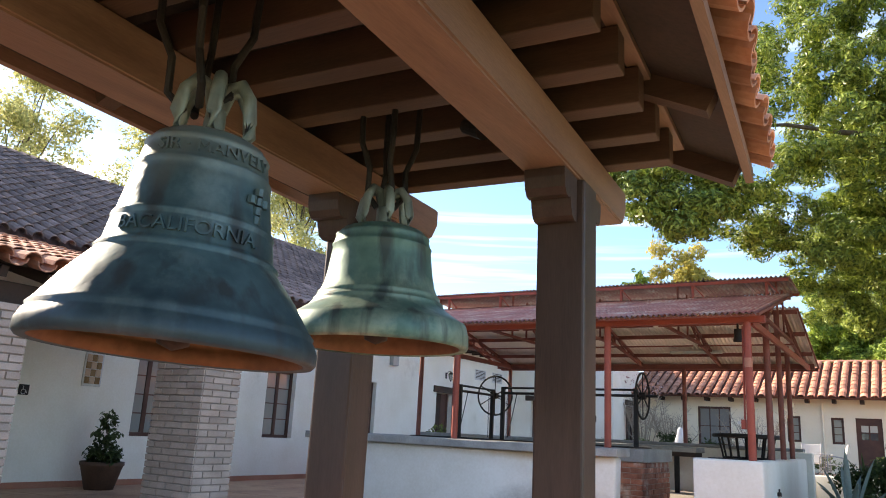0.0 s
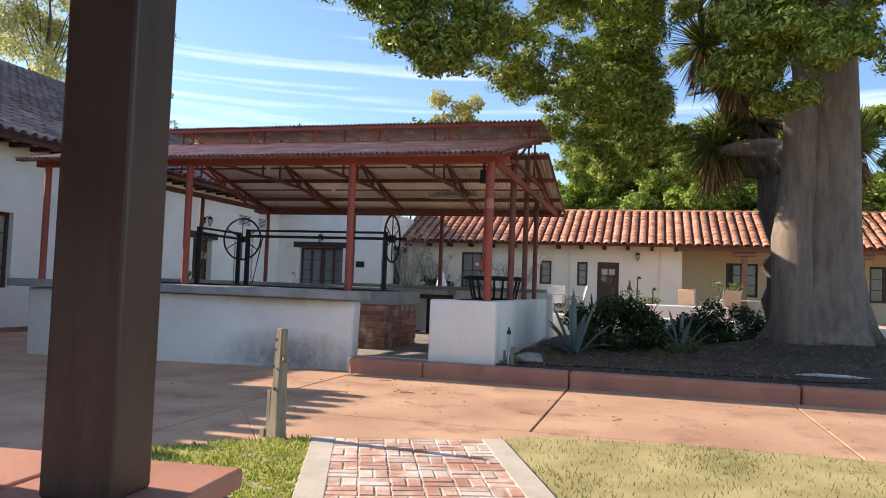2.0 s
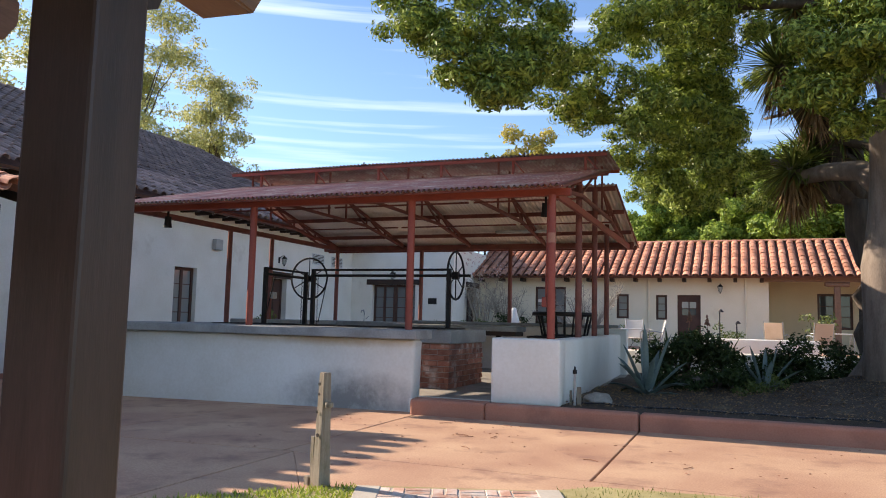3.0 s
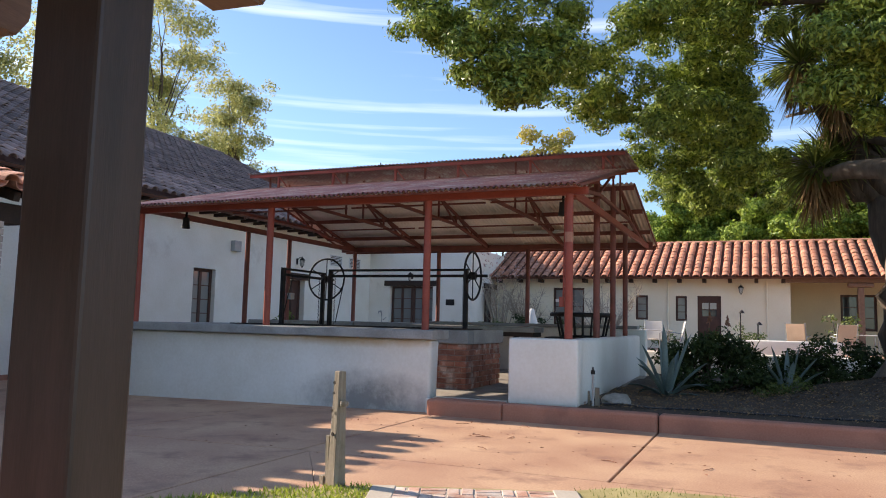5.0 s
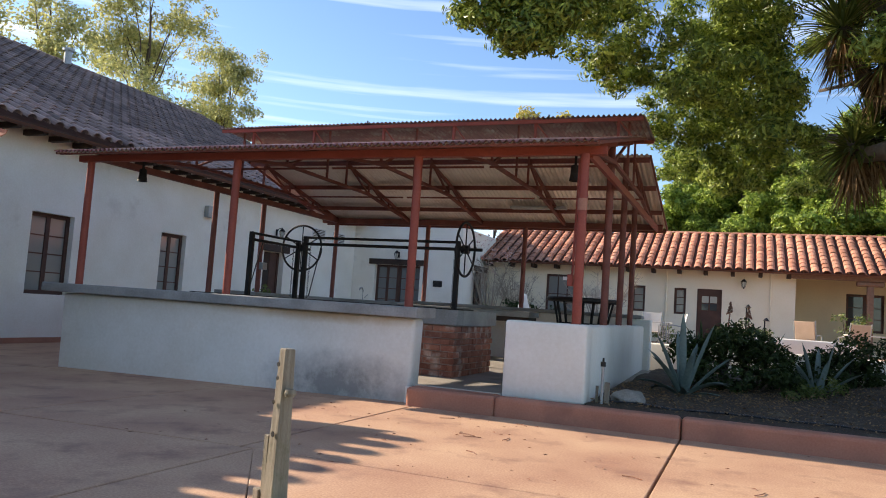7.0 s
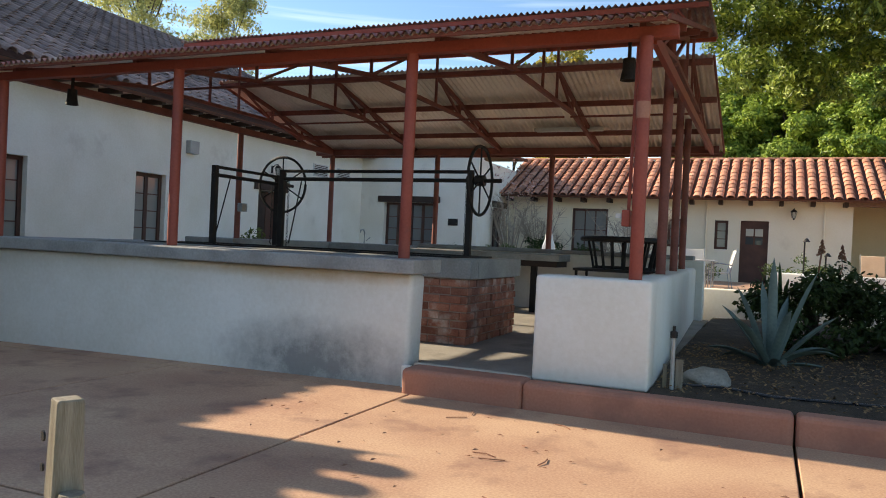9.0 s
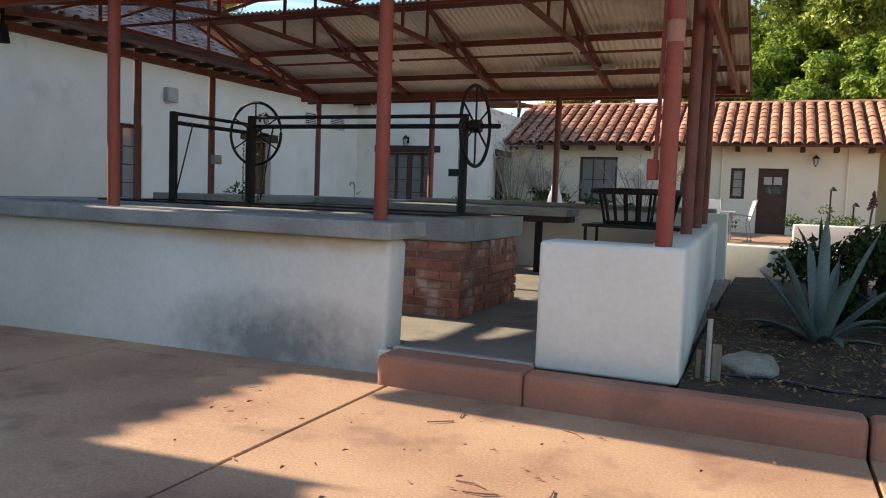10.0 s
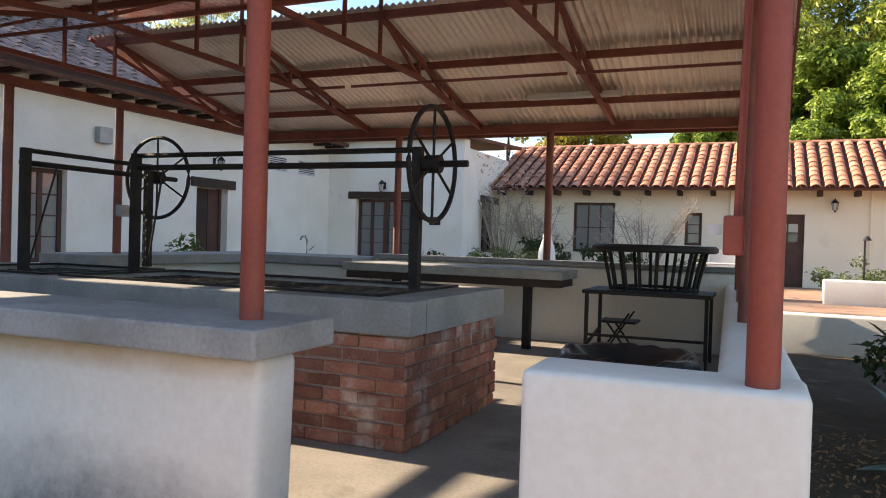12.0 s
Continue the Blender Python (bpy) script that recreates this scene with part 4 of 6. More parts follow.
def lantern(at, axis, label):
    """A wall lantern: bracket, cage, glass and cap."""
    g = thing("wall_lantern", label, "lantern", "wall lanterns", at=at, turn=0 if axis == "y" else 90)
    part("bracket", tube(bmesh.new(), [(0, 0, 0.05), (0, -0.1, 0.16), (0, -0.2, 0.18), (0, -0.22, 0.12)], 0.013, 6), IRON, g)
    part("back_plate", cube(-0.05, -0.015, -0.08, 0.05, 0, 0.14, 0.008), IRON, g)
    part("glass", lathe(bmesh.new(), [(0.0, -0.2), (0.05, -0.2), (0.085, 0.0), (0.0, 0.0)], 6, (0, -0.22, 0.06)), LAMP_GLASS, g)
    part("cap", lathe(bmesh.new(), [(0.11, 0.0), (0.05, 0.08), (0.012, 0.1), (0.0, 0.15)], 6, (0, -0.22, 0.06)), IRON, g)
    cage = bmesh.new()
    for k in range(6):
        a = math.pi * k / 3
        rod(cage, (0.052 * math.cos(a), -0.22 + 0.052 * math.sin(a), -0.14), (0.089 * math.cos(a), -0.22 + 0.089 * math.sin(a), 0.06), 0.006, 5)
    rod(cage, (0, -0.22, -0.19), (0, -0.22, -0.14), 0.03, 6)
    part("cage", cage, IRON, g)
    return g


lantern((-11.95, WY, 3.12), "y", "black iron wall lantern over the glazed doors")
lantern((LX, 24.0, 3.3), "x", "black iron wall lantern beside the hall door")
alarm = whole("wall_box", cube(LX, 20.35, 3.35, LX + 0.16, 20.68, 3.68, 0.015), GREY_METAL, "small grey metal box on the white wall", "box")

# portico in front of the hall
portico = thing("portico", "tiled portico roof on pale brick pillars along the hall", "portico")
PE, PT = (-8.7, 3.12), (-13.5, 4.35)
part("roof", slab_poly(bmesh.new(), [(PE[0] - 0.22, -14.0, PE[1] + 0.056), (PE[0] - 0.22, 9.85, PE[1] + 0.056), (PT[0], 9.85, PT[1]), (PT[0], -14.0, PT[1])], 0.06), DARKWOOD, portico)
proof = part("roof_bed", slab_poly(bmesh.new(), [(PE[0] - 0.2, -14.0, PE[1] + 0.071), (PE[0] - 0.2, 9.85, PE[1] + 0.071), (PT[0], 9.85, PT[1] + 0.02), (PT[0], -14.0, PT[1] + 0.02)], 0.018), TILE_BED, portico)
part("beam", cube(-9.45, -14.0, 2.62, -9.15, 9.5, 2.93, 0.015), DARKWOOD, portico)
for k in range(20):
    y = -2.0 + k * 0.62
    rf = bmesh.new()
    bar(rf, (PE[0] - 0.12, y, PE[1] - 0.13), (PT[0], y, PT[1] - 0.14), 0.1, 0.14)
    part("rafter", rf, DARKWOOD, portico)


def pillar(y0, y1, x0=-9.92, x1=-8.75):
    """A square brick pillar, each brick of its faces a piece of its own."""
    p = thing("brick_pillar", "pale brick pillar under the portico", "pillar", "portico pillars")
    part("core", cube(x0 + 0.02, y0 + 0.02, -0.3, x1 - 0.02, y1 - 0.02, 2.6), PALE_MORTAR, p)
    hgt, gap = 0.105, 0.018
    face = baked(cube(-0.5, -0.03, 0, 0.5, 0.03, hgt - gap, 0.006, segs=1), "brick", PALE_BRICK)
    r = random.Random(int(y0 * 10))
    for j in range(26):
        z = -0.12 + j * hgt
        for axis, fixed, lo, hi in (("x", y0 + 0.02, x0, x1), ("y", x1 - 0.02, y0, y1)):
            cut, u = [], lo
            step = 0.39
            u0 = lo - (step / 2 if j % 2 else 0)
            while u0 < hi - 0.01:
                a, b = max(lo, u0), min(hi, u0 + step)
                if b - a > 0.05:
                    ln = b - a - gap
                    mid = (a + b) / 2
                    off = r.uniform(-0.004, 0.004)
                    m = pose(mid, fixed + off, z, 0, 0, 0) if axis == "x" else pose(fixed + off, mid, z, 0, 0, 90)
                    shared("brick", face, m @ Matrix.Diagonal((ln, 1, 1, 1)), p)
                u0 += step
    return p


pillar(8.16, 8.94)
pillar(4.45, 5.23)

# ---- east range across the courtyard, higher up on its terrace ----
RY, RE, RR = 32.5, (31.75, 3.26), (35.4, 4.93)
rng_house = thing("courtyard_range", "low cream range with bright clay tile roof and porch", "building")
R_DOOR = (-1.05, -0.18, 0.5, 2.57)
R_WINS = ((-1.87, -1.44, 1.58, 2.56), (-3.42, -2.93, 1.6, 2.58))
R_BIG = (-6.81, -5.5, 1.3, 2.86)
part("wall", wall_with_holes(bmesh.new(), "y", RY, 0.4, -9.3, 2.27, 0.2, 3.35, [R_DOOR, *R_WINS, R_BIG]), CREAM, rng_house)
part("porch_side", cube(1.9, RY + 0.41, 0.2, 2.27, 34.6, 3.6), OCHRE, rng_house)
part("porch_wall", wall_with_holes(bmesh.new(), "y", 34.6, 0.3, 2.28, 24.0, 0.2, 3.9, [(4.1, 5.35, 1.35, 2.75), (9.5, 10.6, 1.3, 2.75)]), OCHRE, rng_house)
window(rng_house, "y", 34.6, 4.1, 5.35, 1.35, 2.75, 2, 3, GLASS, 0.1)
window(rng_house, "y", 34.6, 9.5, 10.6, 1.3, 2.75, 2, 3, GLASS, 0.1)
for u in R_WINS:
    window(rng_house, "y", RY, *u, 1, 3, PALE_GLASS, 0.08, curtain=True)
window(rng_house, "y", RY, *R_BIG, 3, 2, PALE_GLASS, 0.1)
part("door", cube(R_DOOR[0], RY + 0.1, R_DOOR[2], R_DOOR[1], RY + 0.16, R_DOOR[3]), FRAME, rng_house, "dark brown timber door with four small panes")
for i in range(2):
    for j in range(2):
        x, z = R_DOOR[0] + 0.17 + i * 0.29, 1.78 + j * 0.28
        part("pane", cube(x, RY + 0.085, z, x + 0.24, RY + 0.099, z + 0.24), LAMP_GLASS if j else GLASS, rng_house)
rroof = part("roof", slab_poly(bmesh.new(), [(-9.6, RE[0], RE[1]), (24.0, RE[0], RE[1]), (24.0, RR[0], RR[1]), (-9.6, RR[0], RR[1])], 0.07), TILE_BED, rng_house)
part("roof_back", slab_poly(bmesh.new(), [(-9.6, RR[0], RR[1]), (24.0, RR[0], RR[1]), (24.0, 39.0, 3.3), (-9.6, 39.0, 3.3)], 0.07), TILE_BED, rng_house)
ridge_tile = tile_mesh("ridge_tile", 0.3, 0.5, TILE)
joined("ridge_tiles", ridge_tile, [pose(-9.6 + 0.44 * k, RR[0], RR[1] + 0.03, 0, 0, -90) for k in range(76)], TILE, rng_house)
for k in range(26):
    x = -9.2 + k * 0.93
    if x < 2.3:
        part("rafter_end", cube(x, RE[0] + 0.22, RE[1] - 0.19, x + 0.13, RY, RE[1] - 0.05), DARKWOOD, rng_house)
part("porch_beam", cube(2.0, RE[0] + 0.3, 3.08, 24.0, RE[0] + 0.52, 3.28, 0.01), BEAMS, rng_house)
for x in (4.55, 8.6, 12.6):
    post = part("porch_post", cube(x - 0.1, RE[0] + 0.31, 0.5, x + 0.1, RE[0] + 0.51, 2.9, 0.01), BEAMS, rng_house)
    part("corbel", cube(x - 0.42, RE[0] + 0.31, 2.901, x + 0.42, RE[0] + 0.51, 3.078, 0.05), BEAMS, rng_house)
part("downpipe", rod(bmesh.new(), (-2.15, RY - 0.04, 0.5), (-2.15, RY - 0.04, 3.2), 0.03), CREAM, rng_house)
part("downpipe", rod(bmesh.new(), (1.45, RY - 0.04, 0.5), (1.45, RY - 0.04, 3.2), 0.03), CREAM, rng_house)
lantern((0.55, RY, 2.82), "y", "black iron wall lantern beside the brown door")

# terrace in front of it
terrace = thing("terrace", "raised terracotta terrace behind a low white wall", "terrace", kind="structure")
part("terrace_floor", cube(-9.0, 20.1, -0.05, 24.0, 33.0, 0.5), TERRA, terrace)
part("terrace_wall", battered(-1.44, 19.7, 14.0, 19.95, 0.0, 0.76, 0.0, 0.03, 9), PLASTER, terrace, "", True)
part("planter_wall", battered(-0.1, 25.8, 3.4, 26.05, 0.45, 1.0, 0.0, 0.04, 10), PLASTER, terrace, "", True)

# garden bed behind the kerb, rising towards the terrace
bm = bmesh.new()
bmesh.ops.create_grid(bm, x_segments=60, y_segments=36, size=0.5)
for v in bm.verts:
    x, y = -1.04 + (v.co.x + 0.5) * 20.0, 11.6 + (v.co.y + 0.5) * 8.2
    d = math.hypot(x - 3.95, y - 15.2)
    z = 0.2 + 0.05 * min(1, (y - 11.6) / 1.0) + 0.45 * math.exp(-(d / 2.0) ** 2) + 0.05 * noise.noise(Vector((x * 1.3, y * 1.3, 0))) + 0.02 * noise.noise(Vector((x * 5, y * 5, 3)))
    if y < 11.66:
        z = 0.19
    v.co = (x, y, z)
whole("garden_bed", bm, MULCH, "brown mulch and dry leaf litter in the garden bed", "garden bed", kind="structure", smooth=True)

# ---- bell shelter ----
base_ = thing("bell_platform", "raised stone platform paved with terracotta tiles under the bells", "platform", kind="structure")
part("core", cube(-2.0, -2.6, -0.05, -0.3, 3.47, 0.56), MORTAR, base_)
paver = baked(cube(-0.275, -0.275, -0.07, 0.275, 0.275, 0.0, 0.012, segs=2), "tile", KERB)
for i in range(3):
    for j in range(11):
        shared("tile", paver, pose(-0.525 - i * 0.562, 3.245 - j * 0.562, 0.64), base_)
srng = random.Random(4)
for j in range(3):
    y = -2.5
    while y < 3.4:
        w = srng.uniform(0.2, 0.42)
        st = bmesh.new()
        bmesh.ops.create_icosphere(st, subdivisions=2, radius=1.0)
        for v in st.verts:
            v.co *= 1 + 0.12 * noise.noise(v.co * 2 + Vector((y, j, 0)))
        bmesh.ops.transform(st, verts=st.verts, matrix=pose(-0.33, y + w / 2, 0.09 + j * 0.19) @ Matrix.Diagonal((0.09, w / 2, 0.1, 1)))
        part("stone", st, ROCK, base_, "", True)
        y += w
for j in range(3):
    x = -1.95
    while x < -0.4:
        w = srng.uniform(0.2, 0.42)
        st = bmesh.new()
        bmesh.ops.create_icosphere(st, subdivisions=2, radius=1.0)
        for v in st.verts:
            v.co *= 1 + 0.12 * noise.noise(v.co * 2 + Vector((x, j, 5)))
        bmesh.ops.transform(st, verts=st.verts, matrix=pose(x + w / 2, 3.45, 0.09 + j * 0.19) @ Matrix.Diagonal((w / 2, 0.09, 0.1, 1)))
        part("stone", st, ROCK, base_, "", True)
        x += w

shelter = thing("bell_shelter", "dark brown timber bell shelter with a clay tile roof", "shelter")
BL, BR = (-1.86, -1.63), (-0.65, -0.42)


def corbel(bm, y0, direction, x0, x1, z):
    """A scrolled bracket under the beam, reaching out from the post."""
    prof = [(0, 0), (0.19, 0), (0.19, -0.04), (0.18, -0.09), (0.155, -0.12), (0.12, -0.125), (0.1, -0.115), (0.09, -0.15), (0.07, -0.195), (0.04, -0.21), (0, -0.21)]
    a = [bm.verts.new((x0, y0 + direction * u, z + w)) for u, w in prof]
    b = [bm.verts.new((x1, y0 + direction * u, z + w)) for u, w in prof]
    bm.faces.new(a)
    bm.faces.new(b[::-1])
    for i in range(len(prof)):
        bm.faces.new((a[i], b[i], b[(i + 1) % len(prof)], a[(i + 1) % len(prof)]))
    bmesh.ops.recalc_face_normals(bm, faces=bm.faces)
    return bm


def beam_end(x0, x1, y0, y1, z0, z1):
    """A beam whose ends are cut back at the lower edge."""
    bm = bmesh.new()
    prof = [(y0, z1), (y0, z0 + 0.1), (y0 + 0.07, z0), (y1 - 0.07, z0), (y1, z0 + 0.1), (y1, z1)]
    a = [bm.verts.new((x0, y, z)) for y, z in prof]
    b = [bm.verts.new((x1, y, z)) for y, z in prof]
    bm.faces.new(a)
    bm.faces.new(b[::-1])
    for i in range(6):
        bm.faces.new((a[i], b[i], b[(i + 1) % 6], a[(i + 1) % 6]))
    bmesh.ops.recalc_face_normals(bm, faces=bm.faces)
    bmesh.ops.bevel(bm, geom=bm.edges[:], offset=0.01, segments=2, affect="EDGES")
    return bm


for x0, x1 in (BL, BR):
    part("beam", beam_end(x0, x1, -2.9, 3.88, 2.485, 2.69), BEAMS, shelter, "brown painted timber beam")
    for y in (3.1, -2.1):
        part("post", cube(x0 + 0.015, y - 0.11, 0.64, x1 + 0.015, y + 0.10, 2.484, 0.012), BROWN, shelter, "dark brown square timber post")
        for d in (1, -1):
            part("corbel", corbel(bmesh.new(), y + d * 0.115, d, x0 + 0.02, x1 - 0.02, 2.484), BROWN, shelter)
JOISTS = [3.46 - 0.355 * k for k in range(18)]
# the shade on the joist sides is put into their colour
for y in JOISTS:
    part("joist", cube(-2.12, y - 0.055, 2.692, -0.09, y + 0.055, 2.86, 0.006), SHADED_JOIST, shelter)
EAVE_X, EAVE_Z, TOP_Z, RC = 0.24, 2.80, 3.42, -1.1
for sgn in (1, -1):
    ex = RC + sgn * (EAVE_X - RC)
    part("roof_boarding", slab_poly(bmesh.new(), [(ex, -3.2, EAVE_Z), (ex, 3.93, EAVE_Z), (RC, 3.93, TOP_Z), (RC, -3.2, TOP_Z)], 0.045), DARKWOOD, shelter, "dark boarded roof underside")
    for y in (3.88, 2.9, 1.9, 0.9, -0.1, -1.1, -2.1, -3.1):
        rf = bmesh.new()
        bar(rf, (ex - sgn * 0.06, y, EAVE_Z - 0.075), (RC, y, TOP_Z - 0.09), 0.09, 0.1)
        part("rafter", rf, SHADED_JOIST, shelter)
    part("fascia", cube(ex - 0.02, -3.2, EAVE_Z - 0.1, ex + 0.02, 3.93, EAVE_Z - 0.03), BEAMS, shelter)
part("wall_plate", cube(-0.14, -3.0, 2.865, -0.07, 3.75, 2.96), BEAMS, shelter)
part("wall_plate", cube(-2.13, -3.0, 2.865, -2.06, 3.75, 2.96), BEAMS, shelter)


def bell(name, label, centre, z0, scale, profile, metal, canon_h, texts):
    """A cast bell: body with mouldings, bare lip inside, crown loops, clapper, raised lettering."""
    b = thing(name, label, "bell", "mission bells", at=(centre[0], centre[1], z0))
    outer = [(r, z) for r, z in profile]
    inner = [(max(0.0, r - 0.035), z - 0.01) for r, z in profile[3:]][::-1]
    bm = bmesh.new()
    lathe(bm, [(profile[0][0] - 0.03, 0.004), *outer], 72)
    bmesh.ops.remove_doubles(bm, verts=bm.verts, dist=0.0004)
    part("body", bm, metal, b, "", True)
    bm = lathe(bmesh.new(), [(profile[0][0] - 0.03, 0.004), (profile[3][0] - 0.05, 0.05), *[(r, z) for r, z in inner[::-1] if z > 0.06]], 48)
    part("inside", bm, BRONZE_BARE, b, "bare brown bronze inside", True)
    top = profile[-1][1]
    for k in range(6):
        a = math.pi * k / 3 + 0.3
        cx, cy = math.cos(a), math.sin(a)
        w = canon_h * 0.5
        part("crown_loop", tube(bmesh.new(), [(cx * w * q, cy * w * q, top - 0.02 + canon_h * h) for q, h in ((1.15, 0), (1.25, 0.35), (1.1, 0.75), (0.75, 1.0), (0.35, 0.95), (0.15, 0.6))], 0.105 * canon_h, 10), BRONZE_PALE, b, "", True)
    part("crown_stem", lathe(bmesh.new(), [(0.18 * canon_h, 0), (0.14 * canon_h, 0.9 * canon_h), (0.0, canon_h)], 12, (0, 0, top - 0.01)), BRONZE_PALE, b, "", True)
    part("clapper", lathe(bmesh.new(), [(0.0, -0.02), (0.05, 0.0), (0.06, 0.06), (0.02, 0.12), (0.012, 0.4), (0.0, 0.41)], 16, (0.0, 0.0, 0.03)), IRON, b, "", True)
    for text, zc, size, turn, spread in texts:
        cu = bpy.data.curves.new("inscription", "FONT")
        cu.body, cu.size, cu.extrude, cu.align_x = text, size, 0.008, "CENTER"
        tmp = bpy.data.objects.new("inscription", cu)
        scene.collection.objects.link(tmp)
        dg = bpy.context.evaluated_depsgraph_get()
        me = bpy.data.meshes.new_from_object(tmp.evaluated_get(dg))
        bpy.data.objects.remove(tmp)
        for v in me.vertices:
            z = zc + v.co.y
            r = float(np.interp(z, [p[1] for p in profile], [p[0] for p in profile]))
            a = radians(turn) + v.co.x * spread / r
            rr = r + 0.001 + v.co.z
            v.co = (rr * math.cos(a), rr * math.sin(a), z)
        me.materials.clear()
        me.materials.append(metal)
        ob = new("inscription", me)
        ob.parent = b
        ob["label"] = "raised cast lettering"
    return b


P1 = [(0.435, 0.0), (0.445, 0.012), (0.445, 0.045), (0.437, 0.075), (0.431, 0.085), (0.437, 0.095), (0.425, 0.112), (0.405, 0.145), (0.37, 0.20), (0.33, 0.25), (0.297, 0.29), (0.293, 0.298), (0.298, 0.306),
      (0.283, 0.32), (0.277, 0.33), (0.267, 0.395), (0.264, 0.402), (0.269, 0.412), (0.264, 0.422), (0.257, 0.43), (0.247, 0.49), (0.236, 0.56), (0.23, 0.585), (0.236, 0.596), (0.229, 0.607), (0.224, 0.613),
      (0.216, 0.66), (0.214, 0.672), (0.218, 0.68), (0.209, 0.69), (0.193, 0.71), (0.16, 0.728), (0.1, 0.738), (0.0, 0.742)]
P2 = [(0.395, 0.0), (0.402, 0.012), (0.40, 0.06), (0.39, 0.098), (0.383, 0.108), (0.348, 0.128), (0.305, 0.158), (0.281, 0.183), (0.285, 0.189), (0.277, 0.195), (0.264, 0.213), (0.268, 0.219), (0.258, 0.227), (0.243, 0.262),
      (0.231, 0.32), (0.223, 0.38), (0.217, 0.43), (0.221, 0.436), (0.215, 0.442), (0.206, 0.475), (0.209, 0.482), (0.2, 0.49), (0.18, 0.51), (0.138, 0.526), (0.08, 0.533), (0.0, 0.535)]
P1 = [(r * float(np.interp(z, (0.0, 0.05, 0.12, 0.35, 0.7), (1.0, 1.0, 0.965, 0.955, 0.92))), z * 0.965) for r, z in P1]
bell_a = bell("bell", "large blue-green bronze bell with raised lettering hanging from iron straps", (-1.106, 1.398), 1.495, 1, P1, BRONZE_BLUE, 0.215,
              [("SIR · MANVELV", 0.60, 0.058, -30, 1.0), ("BACALIFORNIA.", 0.33, 0.062, -42, 1.0)])
bell_b = bell("bell", "smaller green bronze bell hanging from iron straps", (-1.12, 2.46), 1.645, 1, P2, BRONZE_GREEN, 0.19, [])
bell_a.matrix_basis = bell_a.matrix_basis @ Vector((0, 0, 1)).rotation_difference(Vector((0.03, 0.04, 1))).to_matrix().to_4x4()
for dx, dz in ((0, 0), (0.03, 0), (-0.03, 0), (0, 0.03), (0, -0.03), (0, -0.06)):
    a = radians(8) + dx / 0.236
    foot = Vector((0.236 * math.cos(a), 0.236 * math.sin(a), 0.485 + dz))
    part("cast_ornament", rod(bmesh.new(), foot - Vector((0, 0, 0.012)), foot + Vector((0, 0, 0.012)), 0.016, 8), BRONZE_BLUE, bell_a)
for (x, y), z, w in (((-1.12, 1.38), 2.36, 0.075), ((-1.12, 2.46), 2.33, 0.062)):
    hang = thing("bell_hanger", "bent iron straps holding up the bell", "hanger", "bell hangers")
    for k, (dx, dy) in enumerate(((-w, -w), (w, -w), (-w, w), (w, w))):
        part("strap", tube(bmesh.new(), [(x + dx * 0.5, y + dy * 0.3, z - 0.06), (x + dx * 1.1, y + dy * 0.8, z), (x + dx * 0.9, y + dy, z + 0.12), (x + dx * 1.4, y + dy * 1.5, z + 0.24), (x + dx * 1.5, y + dy * 1.6, 2.88)], 0.014, 8), IRON, hang)
    part("yoke", cube(x - 0.28, y - 0.2, 2.862, x + 0.28, y + 0.2, 2.89), IRON, hang)
for x, y in ((-0.95, 1.2), (-0.75, 2.55)):
    sp = thing("spotlight", "small dark spotlight under the shelter joists", "spotlight", "shelter spotlights", at=(x, y, 2.69))
    part("stem", rod(bmesh.new(), (0, 0, 0), (0, 0, -0.05), 0.012), IRON, sp)
    part("housing", rod(bmesh.new(), (-0.02, 0, -0.05), (0.09, -0.03, -0.1), 0.035, 14, 0.045), IRON, sp)

# the shelter and its platform stand a little askew to the hall
SKEW = Matrix.Translation((-0.495, 3.1, 0)) @ Matrix.Rotation(radians(5), 4, "Z") @ Matrix.Translation((0.51, -3.1, 0))
shelter.matrix_basis = SKEW
base_.matrix_basis = SKEW

# wooden post by the path
wp = thing("path_post", "weathered grey wooden post with a bolt beside the path", "post")
post = cube(-0.055, -0.055, 0.0, 0.055, 0.055, 0.93, 0.008)
for v in post.verts:
    v.co.x += 0.01 * v.co.z
    if v.co.z > 0.9:
        v.co.x, v.co.y = 0.01 + (v.co.x - 0.01) * 0.6, v.co.y * 0.6
for z, w in ((0.84, 0.014), (0.76, 0.011), (0.62, 0.012), (0.44, 0.016)):
    part("bolt_hole", rod(bmesh.new(), (0.012 * (-1) ** int(z * 50), -0.053, z), (0.012 * (-1) ** int(z * 50), -0.058, z), w, 10), IRON, wp)
part("stake", post, OLD_WOOD, wp)
part("brace", cube(-0.105, -0.04, 0.0, -0.056, 0.04, 0.42, 0.006), OLD_WOOD, wp)
part("foot_block", cube(-0.17, -0.05, 0.0, -0.106, 0.05, 0.1, 0.006), OLD_WOOD, wp)
part("knob", lathe(bmesh.new(), [(0.0, -0.02), (0.03, -0.02), (0.035, 0.0), (0.03, 0.02), (0, 0.02)], 12, (0.075, 0, 0.68)), OLD_WOOD, wp)
wp.matrix_basis = pose(-1.86, 6.83, -0.03, 0, 0, -25)

